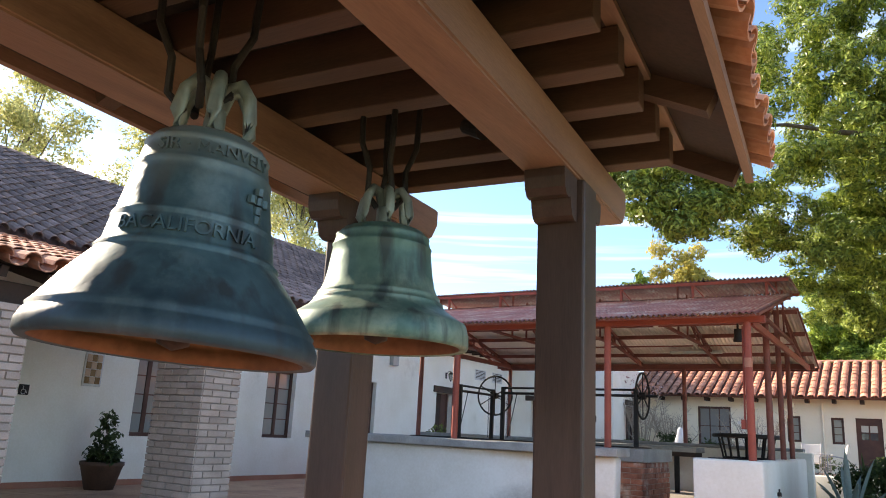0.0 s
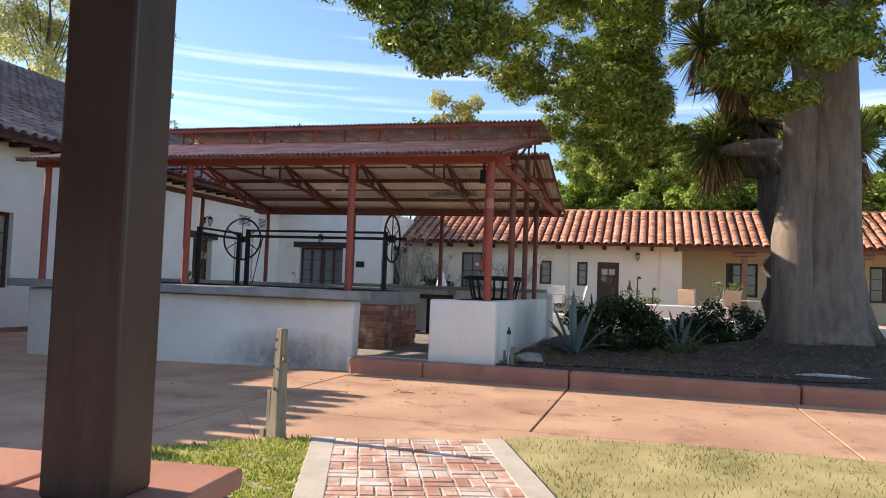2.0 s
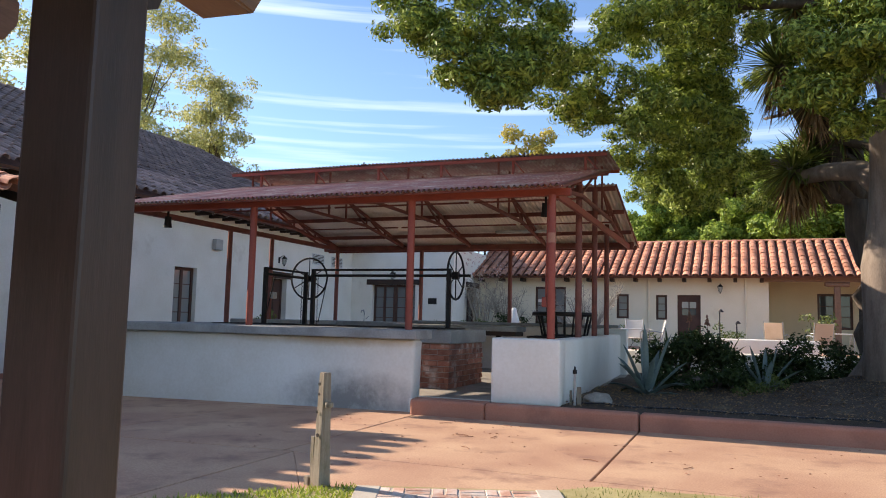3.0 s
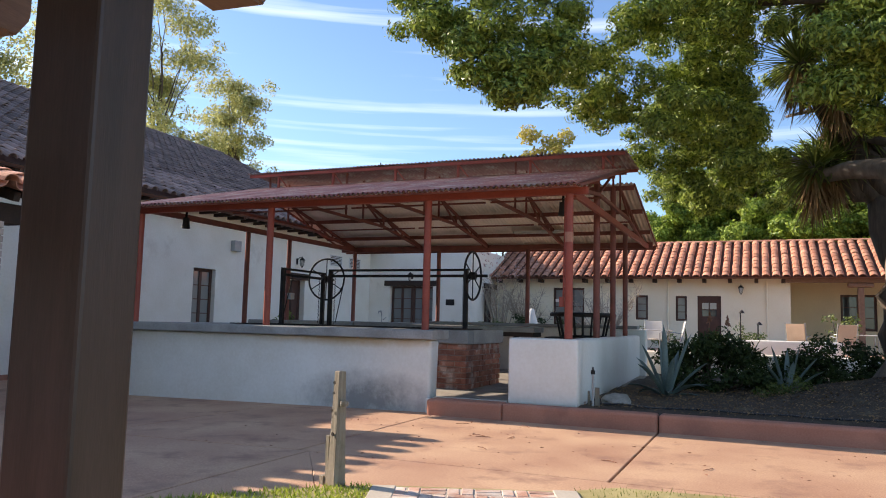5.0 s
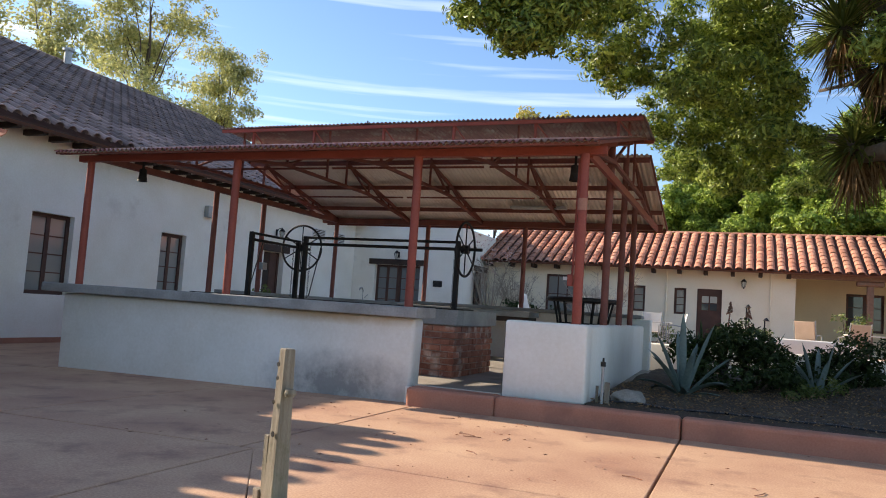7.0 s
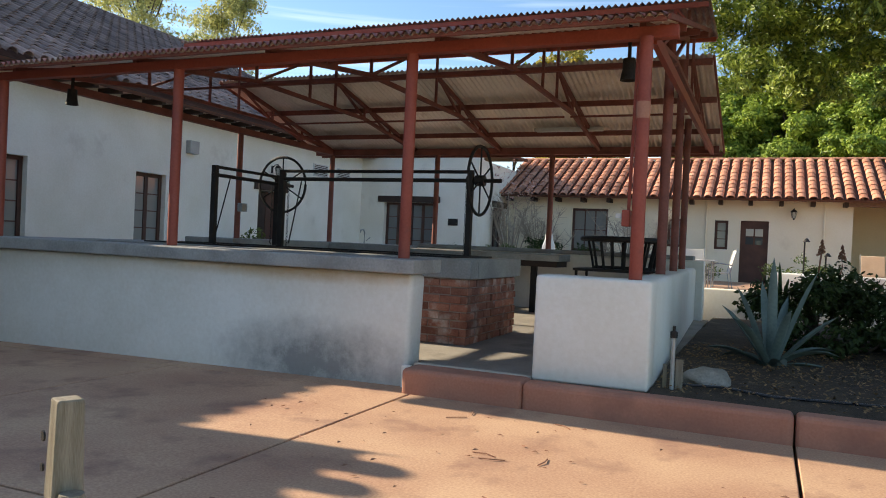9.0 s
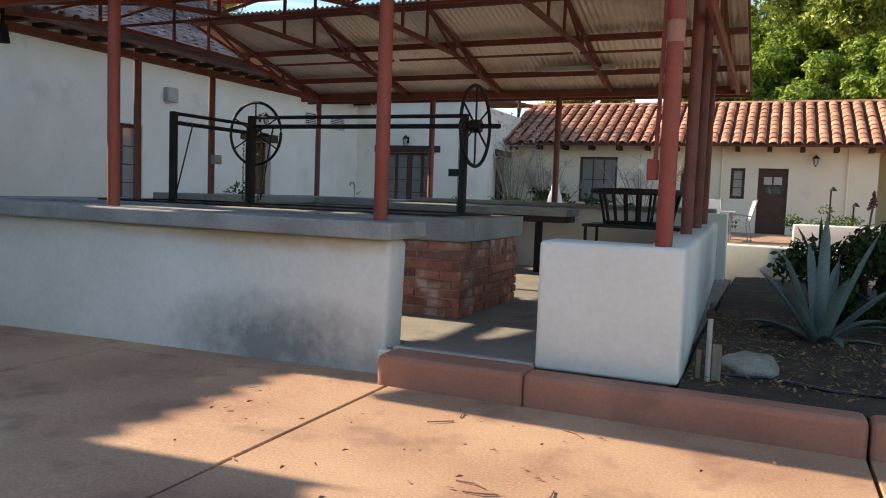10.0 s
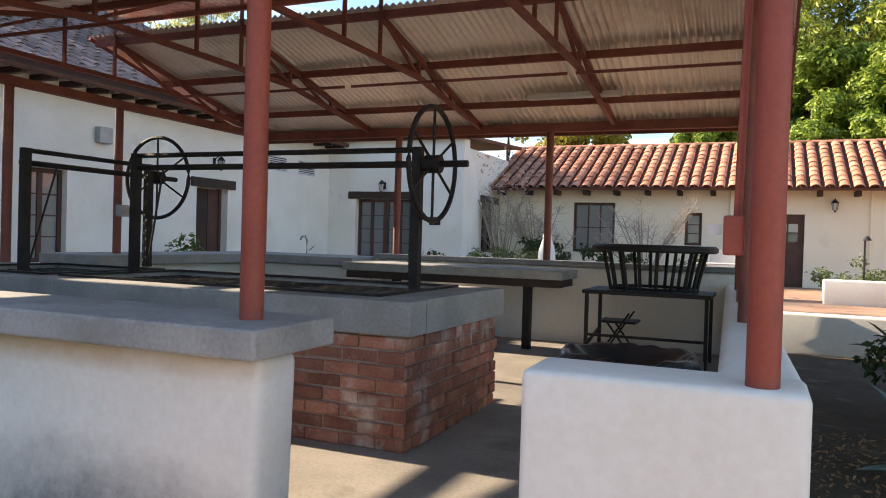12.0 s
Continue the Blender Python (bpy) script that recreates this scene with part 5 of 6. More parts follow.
# ---- trees ----
tree = thing("shade_tree", "large shade tree with a thick grey trunk and dense green crown", "tree")
bm = bmesh.new()
TX, TY = 3.9, 15.2
rings = []
for z, r in ((0.0, 1.25), (0.25, 0.98), (0.6, 0.8), (1.0, 0.7), (1.6, 0.63), (2.4, 0.58), (3.2, 0.56), (4.2, 0.55), (5.4, 0.5), (7.0, 0.4), (9.0, 0.25)):
    ring = []
    for k in range(28):
        a = 2 * math.pi * k / 28
        fl = 1 + (0.16 * math.sin(5 * a + 0.6) + 0.1 * math.sin(3 * a)) * max(0.15, 1 - z / 1.6)
        rr = r * fl * (1 + 0.05 * noise.noise(Vector((math.cos(a) * 2, math.sin(a) * 2, z * 0.8))))
        ring.append(bm.verts.new((TX + rr * math.cos(a), TY + rr * math.sin(a), 0.25 + z)))
    rings.append(ring)
for a, b in zip(rings, rings[1:]):
    for k in range(28):
        bm.faces.new((a[k], a[(k + 1) % 28], b[(k + 1) % 28], b[k]))
bm.faces.new(rings[-1])
part("trunk", bm, BARK, tree, "thick smooth grey trunk flaring at its roots", True)
part("trunk", limb(bmesh.new(), (3.3, 14.75, 0.2), (3.62, 14.85, 8.5), 0.36, 0.2, 0.08, 5, 9, 18), BARK, tree, "second grey stem fused to the trunk", True)
part("limb", limb(bmesh.new(), (3.6, 15.2, 3.7), (1.9, 17.4, 4.6), 0.24, 0.08, 0.2, 8), BARK, tree, "", True)
BOUGHS = (((4.2, 15.2, 6.4), (-1.6, 13.2, 6.9), 0.1, 0.02), ((4.1, 15.3, 4.4), (1.8, 18.6, 5.8), 0.1, 0.03), ((4.2, 15.2, 6.0), (2.5, 12.6, 7.6), 0.24, 0.05), ((4.2, 15.2, 6.4), (7.6, 13.5, 8.4), 0.25, 0.05),
         ((4.2, 15.2, 6.6), (4.0, 19.0, 9.0), 0.25, 0.05), ((4.3, 15.2, 7.6), (0.6, 16.2, 9.6), 0.2, 0.05), ((4.3, 15.2, 7.8), (5.6, 12.4, 10.2), 0.2, 0.05))
for i, (p, q, r0, r1) in enumerate(BOUGHS):
    part("limb", limb(bmesh.new(), p, q, r0, r1, 0.35, i), BARK_DARK, tree, "", True)
crng = random.Random(11)
CROWN = [(-3.7, 12.1, 6.3, 0.6), (-3.2, 12.0, 5.8, 0.6), (-2.75, 12.3, 5.45, 0.6), (-2.3, 12.6, 5.05, 0.42), (-2.0, 12.6, 5.5, 0.55), (-1.7, 13.0, 5.9, 0.75), (-2.7, 12.4, 6.4, 0.8), (-1.45, 13.9, 5.7, 0.7), (-1.1, 14.9, 5.3, 0.6),
         (-0.5, 14.4, 6.0, 0.9), (-0.5, 16.8, 5.0, 0.7), (0.35, 16.0, 5.6, 0.95), (0.45, 18.6, 4.9, 1.0), (-0.4, 19.5, 4.7, 0.9), (1.3, 19.5, 4.5, 1.0), (0.2, 14.6, 5.0, 0.6), (0.9, 15.2, 4.6, 0.6),
         (2.63, 12.9, 4.45, 0.5), (2.3, 12.9, 4.8, 0.5), (2.95, 12.5, 4.85, 0.6), (2.55, 12.5, 5.3, 0.6), (3.5, 12.6, 5.3, 0.7), (0.6, 13.4, 6.8, 1.1), (1.8, 13.8, 7.0, 1.1), (3.0, 13.2, 6.6, 1.0),
         (4.7, 13.3, 5.4, 0.8), (5.4, 13.4, 6.2, 1.0), (6.4, 13.4, 5.6, 0.9), (7.6, 13.6, 7.0, 1.3), (-1.6, 12.8, 7.2, 1.1), (0.4, 14.0, 8.2, 1.4), (2.6, 13.2, 8.6, 1.5), (4.8, 13.0, 8.8, 1.5), (6.6, 14.5, 9.4, 1.6), (3.4, 16.0, 10.4, 1.9),
         (1.2, 16.4, 8.6, 1.6), (5.4, 17.6, 9.0, 1.7), (3.0, 18.4, 7.6, 1.5), (0.6, 18.0, 6.6, 1.3), (7.5, 16.5, 6.2, 1.3), (8.6, 14.6, 9.0, 1.5), (-3.4, 12.6, 7.3, 0.9),
         (0.2, 14.5, 8.9, 1.2), (0.65, 14.5, 8.0, 1.2), (0.3, 15.0, 7.2, 1.1), (-0.5, 14.6, 8.9, 1.0), (0.4, 15.5, 6.2, 1.0), (1.7, 17.5, 7.6, 1.3), (0.6, 17.0, 5.5, 1.0), (0.0, 17.0, 6.8, 1.1), 
         (0.5, 17.6, 4.3, 0.8), (-0.3, 18.0, 5.6, 0.9)]
small = []
for x, y, z, r in CROWN:
    for k in range(int(5 + 11 * r)):
        d = Vector((crng.gauss(0, 1), crng.gauss(0, 1), crng.gauss(0, 0.85))).normalized() * r * crng.uniform(0.6, 1.0)
        small.append((x + d.x, y + d.y, z + d.z, crng.uniform(0.17, 0.37), 0.7))
leaves("crown", small, 8000, 0.095, LEAF_TREE, tree, 21, 0.05, 0.36, "dense clumps of small green leaves", 800, 0.75)


def backdrop_tree(label, x, y, h, r, material, seed, trunk=0.3, dense=10, size=0.24, low=0.25, per=1100):
    g = thing("tree", label, "tree", "trees behind the roofs")
    rg = random.Random(seed)
    part("trunk", limb(bmesh.new(), (x, y, 0), (x + rg.uniform(-0.5, 0.5), y, h * 0.8), trunk, 0.06, 0.3, seed), BARK_DARK, g, "", True)
    cl = []
    for k in range(dense):
        a, t = rg.uniform(0, 6.283), rg.uniform(low, 1.0)
        wdt = r * math.sin(math.pi * min(0.95, 0.25 + 0.72 * t)) ** 0.7 * rg.uniform(0.35, 1.0)
        p = Vector((x + wdt * math.cos(a), y + wdt * math.sin(a), h * t))
        part("limb", limb(bmesh.new(), (x, y, h * t * 0.7), p, 0.09, 0.02, 0.3, seed + k, 5, 6), BARK_DARK, g, "", True)
        for j in range(6):
            o = Vector((rg.gauss(0, 1), rg.gauss(0, 1), rg.gauss(0, 0.7))) * r * 0.2
            cl.append((p.x + o.x, p.y + o.y, p.z + o.z, r * rg.uniform(0.12, 0.22), 0.8))
    leaves("crown", cl, per, size, material, g, seed, 0.3, 0.5, "", 1200, 0.35 if per > 1000 else 0.0)
    return g


for i, (x, y, h, r) in enumerate(((-2.6, 46.5, 10.0, 3.2), (0.8, 45.0, 10.0, 3.4), (4.6, 43.5, 9.2, 3.6), (9.5, 42.5, 10.2, 4.2), (15, 41.5, 11, 4.5), (21, 42, 11, 4.6), (1.5, 50, 10.8, 4.6), (7, 50, 12, 5.0), (28, 44, 12, 4.5), (-3.5, 46, 6.8, 3.0))):
    backdrop_tree("dense green broadleaf tree beyond the tiled range", x, y, h, r, LEAF_BACK, 40 + i, 0.35, 36, 0.2, 0.12, 2300)
for i, (x, y, h, r) in enumerate(((-50, 65, 26, 5.2), (-51, 55, 33, 6.5), (-50, 44, 25, 5.5), (-49, 35, 23, 4.5), (-51, 26, 25, 5.5))):
    backdrop_tree("tall sparse gum tree with drooping yellow-green leaves behind the hall", x, y, h, r, LEAF_GUM, 70 + i, 0.3, 26, 0.3, 0.40, 150)
backdrop_tree("yellowing tree beyond the kitchen canopy", -11.5, 50, 13.4, 3.4, LEAF_YELLOW, 90, 0.3, 26, 0.26, 0.5, 800)
backdrop_tree("small green tree beyond the kitchen canopy", -15.0, 51, 13.0, 1.3, LEAF_BACK, 91, 0.3, 8, 0.26, 0.75, 600)

# ---- things in the kitchen ----
table = thing("concrete_table", "long thick concrete table on steel legs against the back wall", "table")
part("tabletop", cube(-6.55, 17.95, 1.12, -3.45, 18.75, 1.235, 0.012), SLAB, table)
part("apron", cube(-6.5, 18.0, 1.02, -3.5, 18.7, 1.119), DARKWOOD, table, "dark timber apron under the slab")
for x in (-5.9, -4.0):
    part("leg", cube(x - 0.05, 18.3, 0.195, x + 0.05, 18.4, 1.02), IRON, table)
part("pipe_stub", rod(bmesh.new(), (-4.7, 18.2, 0.195), (-4.7, 18.2, 0.55), 0.04), IRON, table)

bench = thing("metal_table", "black steel mesh table with a lower rail", "table")
part("tabletop", cube(-3.15, 17.7, 1.0, -1.72, 18.6, 1.045, 0.008), IRON, bench)
for x, y in ((-3.1, 17.75), (-1.77, 17.75), (-3.1, 18.55), (-1.77, 18.55)):
    part("leg", bar(bmesh.new(), (x, y, 0.195), (x, y, 1.0), 0.04, 0.04), IRON, bench)
part("rail", bar(bmesh.new(), (-3.1, 17.75, 0.52), (-1.77, 17.75, 0.52), 0.03, 0.03), IRON, bench)
part("rail", bar(bmesh.new(), (-3.1, 17.75, 0.4), (-3.1, 18.55, 0.52), 0.03, 0.03), IRON, bench)
rt = thing("round_table", "round black slatted garden table turned over on the steel table", "table")
part("tabletop", lathe(bmesh.new(), [(0.0, 0.0), (0.70, 0.0), (0.73, 0.02), (0.73, 0.06), (0.70, 0.085), (0.0, 0.09)], 40, (-2.42, 18.25, 1.5)), IRON, rt)
for k in range(18):
    a = 2 * math.pi * k / 18
    part("slat", tube(bmesh.new(), [(-2.42 + 0.5 * math.cos(a), 18.25 + 0.42 * math.sin(a), 1.046), (-2.42 + 0.53 * math.cos(a), 18.25 + 0.45 * math.sin(a), 1.2), (-2.42 + 0.6 * math.cos(a), 18.25 + 0.5 * math.sin(a), 1.5)], 0.022, 6), IRON, rt)
part("ring", tube(bmesh.new(), [(-2.42 + 0.5 * math.cos(2 * math.pi * k / 24), 18.25 + 0.42 * math.sin(2 * math.pi * k / 24), 1.07) for k in range(25)], 0.02, 6), IRON, rt)
stool = thing("folding_chair", "dark folding chair under the steel table", "chair")
part("seat", cube(-3.05, 18.2, 0.62, -2.6, 18.6, 0.65, 0.01), IRON, stool)
for p, q in (((-3.05, 18.2, 0.195), (-2.68, 18.2, 0.75)), ((-2.62, 18.2, 0.195), (-2.95, 18.2, 0.64)), ((-3.05, 18.6, 0.195), (-2.68, 18.6, 0.75)), ((-2.62, 18.6, 0.195), (-2.95, 18.6, 0.64))):
    part("leg", rod(bmesh.new(), p, q, 0.012), IRON, stool)

bin_ = thing("trash_bin", "round trash bin lined with a black plastic bag", "trash bin")
part("drum", lathe(bmesh.new(), [(0.0, 0.195), (0.30, 0.195), (0.34, 0.86), (0.33, 0.88)], 32, (-1.86, 13.15, 0)), GREY_METAL, bin_)
bag = lathe(bmesh.new(), [(0.352, 0.70), (0.37, 0.84), (0.38, 0.95), (0.36, 1.0), (0.33, 1.0), (0.29, 0.96), (0.22, 0.9), (0.12, 0.86), (0.0, 0.85)], 64, (-1.86, 13.15, 0))
for v in bag.verts:
    v.co += noise.noise_vector(v.co * 9) * 0.035
part("bag", bag, BLACK_PLASTIC, bin_, "crumpled black bag over the rim", True)
tap = thing("sink_tap", "small chrome tap at the back counter sink", "tap")
part("neck", tube(bmesh.new(), [(-8.05, 19.35, 1.27), (-8.05, 19.35, 1.5), (-8.05, 19.3, 1.56), (-8.05, 19.2, 1.55), (-8.05, 19.17, 1.5)], 0.016, 8), GREY_METAL, tap)
part("lever", rod(bmesh.new(), (-8.0, 19.35, 1.33), (-7.9, 19.33, 1.4), 0.01), GREY_METAL, tap)

elbox = thing("junction_box", "red painted junction box with a conduit on the post", "junction box")
part("box", cube(-1.345, 11.83, 1.56, -1.275, 11.93, 1.7, 0.008), RED, elbox)
part("conduit", tube(bmesh.new(), [(-1.3, 11.9, 1.7), (-1.29, 11.9, 2.3), (-1.28, 11.9, 3.1)], 0.015, 8), RED, elbox)
part("cover_flap", cube(-1.4, 11.86, 1.63, -1.35, 11.87, 1.67), WHITE_METAL, elbox)
sw = whole("switch_box", cube(-8.9, 16.22, 1.75, -8.8, 16.38, 1.9, 0.01), GREY_METAL, "small grey switch box on the steel post", "switch box")
spk = thing("loudspeaker", "dark horn loudspeaker hanging under the canopy corner", "loudspeaker")
part("bracket", bar(bmesh.new(), (-1.45, 12.45, 3.1), (-1.45, 12.45, 3.46), 0.03, 0.03), IRON, spk)
part("horn", lathe(bmesh.new(), [(0.0, 0.2), (0.058, 0.2), (0.062, 0.09), (0.078, 0.0), (0.066, 0.0), (0.0, 0.08)], 20, (-1.45, 12.45, 2.93)), IRON, spk)
spk2 = copy_thing(spk, pose(-7.15, 0.0, 0.0))
for x, z in ((-2.6, 4.55), (-6.1, 4.55)):
    fl = thing("floodlight", "small dark floodlight under the ridge vent", "floodlight", "vent floodlights")
    part("housing", cube(x - 0.09, 15.3, z - 0.08, x + 0.09, 15.42, z, 0.01), IRON, fl)
    part("stem", rod(bmesh.new(), (x, 15.36, z), (x, 15.36, z + 0.07), 0.015), IRON, fl)
tubes = thing("tube_light", "white fluorescent batten fixed under the roof purlin", "tube light")
part("batten", cube(-4.1, 18.35, 3.42, -2.9, 18.47, 3.49, 0.01), WHITE_METAL, tubes)
part("batten_end", cube(-4.12, 18.36, 3.43, -4.1, 18.46, 3.48), GREY_METAL, tubes)
tape = whole("tape_band", lathe(bmesh.new(), [(0.057, 2.46), (0.0585, 2.5), (0.0588, 2.58), (0.057, 2.6)], 20, (-1.2, 11.8, 0)), KERB, "band of old tape round the red post", "tape")

# ---- things by the hall ----
pot = thing("potted_plant", "dark leafy shrub in a brown clay pot by the hall wall", "potted plant", "potted plants", at=(-13.1, 9.62, -0.17))
part("pot", lathe(bmesh.new(), [(0.0, 0.0), (0.27, 0.0), (0.40, 0.46), (0.42, 0.47), (0.42, 0.54), (0.37, 0.54), (0.35, 0.48), (0.0, 0.46)], 32), POT, pot, "", True)
part("stem", limb(bmesh.new(), (0, 0, 0.45), (0.02, 0, 1.25), 0.03, 0.01, 0.04, 3), BARK_DARK, pot)
leaves("foliage", [(0, 0, 0.75, 0.3), (0.15, 0.05, 0.62, 0.25), (-0.2, 0, 0.62, 0.25), (0, 0, 1.05, 0.26), (0.02, 0, 1.35, 0.2), (0.3, -0.05, 0.6, 0.2), (-0.32, 0.1, 0.6, 0.18)], 4200, 0.12, LEAF_BUSH, pot, 31)
pot2 = thing("potted_plant", "small green shrub in a pot beside the hall door", "potted plant", "potted plants", at=(-12.9, 21.7, -0.16))
part("pot", lathe(bmesh.new(), [(0.0, 0.0), (0.25, 0.0), (0.36, 0.6), (0.38, 0.66), (0.33, 0.66), (0.0, 0.6)], 28), POT, pot2, "", True)
leaves("foliage", [(0, 0, 1.1, 0.4), (0.1, 0.45, 1.2, 0.32), (0, -0.4, 1.0, 0.3), (0.05, 0.2, 1.5, 0.25)], 1600, 0.15, LEAF_HEDGE, pot2, 32)
pic = thing("tile_picture", "small framed panel of painted ochre tiles on the wall", "tile picture")
part("border", cube(LX, 9.42, 1.85, LX + 0.025, 9.86, 2.55, 0.006), WHITE_METAL, pic)
for i in range(3):
    for j in range(4):
        part("tile", cube(LX + 0.026, 9.46 + i * 0.122, 1.9 + j * 0.155, LX + 0.036, 9.575 + i * 0.122, 2.045 + j * 0.155, 0.003, segs=1), SLING if (i + j) % 2 else THATCH, pic)
sgn_ = thing("access_sign", "small black sign with a white wheelchair symbol", "sign")
part("plate", cube(LX, 8.14, 1.58, LX + 0.012, 8.34, 1.78), IRON, sgn_)
symb = bmesh.new()
tube(symb, [(LX + 0.016, 8.23 + 0.045 * math.cos(2 * math.pi * k / 16 + 1.9), 1.64 + 0.045 * math.sin(2 * math.pi * k / 16 + 1.9)) for k in range(13)], 0.006, 6)
tube(symb, [(LX + 0.016, 8.22, 1.75), (LX + 0.016, 8.22, 1.68), (LX + 0.016, 8.27, 1.675), (LX + 0.016, 8.30, 1.62)], 0.007, 6)
part("symbol", symb, WHITE_METAL, sgn_)
chim = thing("roof_vent", "small grey metal vent pipe on the hall roof", "vent")
part("pipe", rod(bmesh.new(), (-22.3, 22.3, 8.7), (-22.3, 22.3, 9.55), 0.13, 16), GREY_METAL, chim)
part("cap", lathe(bmesh.new(), [(0.2, 0.0), (0.2, 0.08), (0.0, 0.16)], 16, (-22.3, 22.3, 9.5)), GREY_METAL, chim)

# ---- garden bed ----
def spear(bm, root, tip, width, sag, n=7, thick=0.25):
    """A stiff pointed leaf with a channelled section, bending by sag."""
    root, tip = Vector(root), Vector(tip)
    d = tip - root
    s = d.cross(Vector((0, 0, 1)))
    s = s.normalized() if s.length > 1e-4 else Vector((1, 0, 0))
    up = s.cross(d).normalized()
    rows = []
    for i in range(n):
        t = i / (n - 1)
        w = width * (0.55 + 0.9 * t) * (1 - t) ** 0.55 if i < n - 1 else 0.002
        c = root.lerp(tip, t) + Vector((0, 0, -sag * t * t + sag * t * 0.4))
        rows.append([bm.verts.new(c + s * w * 0.5 + up * w * thick), bm.verts.new(c - up * w * 0.12), bm.verts.new(c - s * w * 0.5 + up * w * thick)])
    for a, b in zip(rows, rows[1:]):
        for k in range(2):
            bm.faces.new((a[k], a[k + 1], b[k + 1], b[k]))
    return bm


def rosette(name, label, category, at, n, length, width, material, seed, lift=(0.15, 1.3), sag=0.25, group="garden plants"):
    g = thing(name, label, category, group, at=at)
    r = random.Random(seed)
    for k in range(n):
        t = k / n
        a = k * 2.399 + r.uniform(-0.2, 0.2)
        el = lift[0] + (lift[1] - lift[0]) * t
        ln = length * r.uniform(0.8, 1.1) * (0.85 + 0.3 * t)
        tip = Vector((math.cos(a) * math.cos(el), math.sin(a) * math.cos(el), math.sin(el))) * ln
        part("leaf", spear(bmesh.new(), (0.05 * math.cos(a), 0.05 * math.sin(a), 0.04), tip, width, sag * (1 - t) * ln * r.uniform(0.6, 1.4)), material, g, "", True)
    return g


rosette("agave", "large blue-grey agave with long arching leaves", "agave", (-0.12, 13.75, 0.2), 16, 0.98, 0.14, AGAVE, 1, (0.2, 1.45), 0.45)
rosette("agave", "blue-grey agave among the dark bushes", "agave", (1.6, 15.0, 0.26), 14, 0.75, 0.12, AGAVE, 2, (0.3, 1.4), 0.2)
rosette("agave", "blue-grey agave beside the tree trunk", "agave", (5.6, 14.6, 0.4), 12, 1.1, 0.16, AGAVE, 3, (0.5, 1.4), 0.2)
for i, (x, y, h) in enumerate(((0.35, 15.6, 1.45), (0.0, 16.3, 1.4), (0.62, 16.2, 1.4), (0.95, 16.6, 1.4))):
    al = rosette("aloe", "green aloe with a dry reddish flower stalk" if i in (0, 2) else "green aloe rosette among the dark bushes", "aloe", (x, y, 0.62), 16, 0.62, 0.07, ALOE, 10 + i, (0.2, 1.3), 0.35)
    part("caudex", limb(bmesh.new(), (0, 0, -0.45), (0, 0, 0.08), 0.09, 0.07, 0.02, i), BARK_DARK, al)
    if i not in (0, 2):
        continue
    part("flower_stalk", limb(bmesh.new(), (0.02, 0, 0.0), (0.06, 0.02, h - 0.62), 0.014, 0.01, 0.03, i), STALK, al)
    hd = bmesh.new()
    rr = random.Random(i)
    for k in range(40):
        a, z = rr.uniform(0, 6.28), h - 0.62 + rr.uniform(-0.02, 0.16)
        w = 0.055 * (1 - (z - h + 0.62) / 0.2)
        rod(hd, (0.06, 0.02, z), (0.06 + w * math.cos(a), 0.02 + w * math.sin(a), z - 0.03), 0.008, 4)
    part("flower_head", hd, STALK, al, "dry red-brown flower head", kind="stuff")


def bush(label, clumps, material, seed, size, per, cat="bush", group="garden bushes"):
    x, y = clumps[0][0], clumps[0][1]
    g = thing("bush", label, cat, group)
    st = random.Random(seed)
    for c in clumps[:6]:
        part("stem", limb(bmesh.new(), (x + st.uniform(-0.2, 0.2), y + st.uniform(-0.1, 0.1), 0.15), (c[0], c[1], c[2]), 0.02, 0.008, 0.06, seed, 5, 6), BARK_DARK, g)
    sm = []
    for c in clumps:
        for k in range(7):
            d = Vector((st.gauss(0, 1), st.gauss(0, 1), st.gauss(0, 0.8))).normalized() * c[3] * st.uniform(0.3, 0.9)
            sm.append((c[0] + d.x, c[1] + d.y, max(0.3, c[2] + d.z), c[3] * st.uniform(0.3, 0.5)))
    leaves("foliage", sm, per, size, material, g, seed, 0.0, 0.5)
    return g


bush("low dark green bush in the garden bed", [(0.7, 15.1, 0.7, 0.58), (0.15, 15.3, 0.7, 0.52), (1.25, 15.4, 0.75, 0.58), (0.6, 15.6, 0.95, 0.45), (0.25, 14.8, 0.48, 0.38), (1.0, 14.8, 0.5, 0.42)], LEAF_BUSH, 51, 0.075, 8000)
bush("low dark green bush in the garden bed", [(2.1, 15.9, 0.7, 0.55), (2.6, 16.1, 0.7, 0.52), (1.7, 16.0, 0.72, 0.52), (3.0, 15.8, 0.65, 0.45), (2.2, 15.4, 0.48, 0.4)], LEAF_BUSH, 52, 0.075, 9000)
bush("low spreading bush with small leaves", [(1.6, 14.5, 0.38, 0.3), (1.3, 14.3, 0.33, 0.25), (1.9, 14.7, 0.38, 0.28)], LEAF_HEDGE, 53, 0.05, 12000)
bush("dark green bush beside the thick trunk", [(5.6, 15.4, 0.8, 0.6), (6.4, 15.2, 0.8, 0.6), (7.2, 15.6, 0.8, 0.6)], LEAF_BUSH, 54, 0.09, 5000)
bush("clipped light green hedge on the terrace", [(0.2, 26.6, 1.0, 0.5), (0.7, 26.7, 1.0, 0.5), (1.2, 26.6, 0.95, 0.45)], LEAF_HEDGE, 55, 0.08, 3500, "hedge", "hedges")
bush("clipped light green hedge by the range", [(-2.9, 30.2, 0.95, 0.5), (-2.2, 30.3, 0.95, 0.45), (-1.7, 30.2, 0.85, 0.35)], LEAF_HEDGE, 56, 0.08, 3500, "hedge", "hedges")
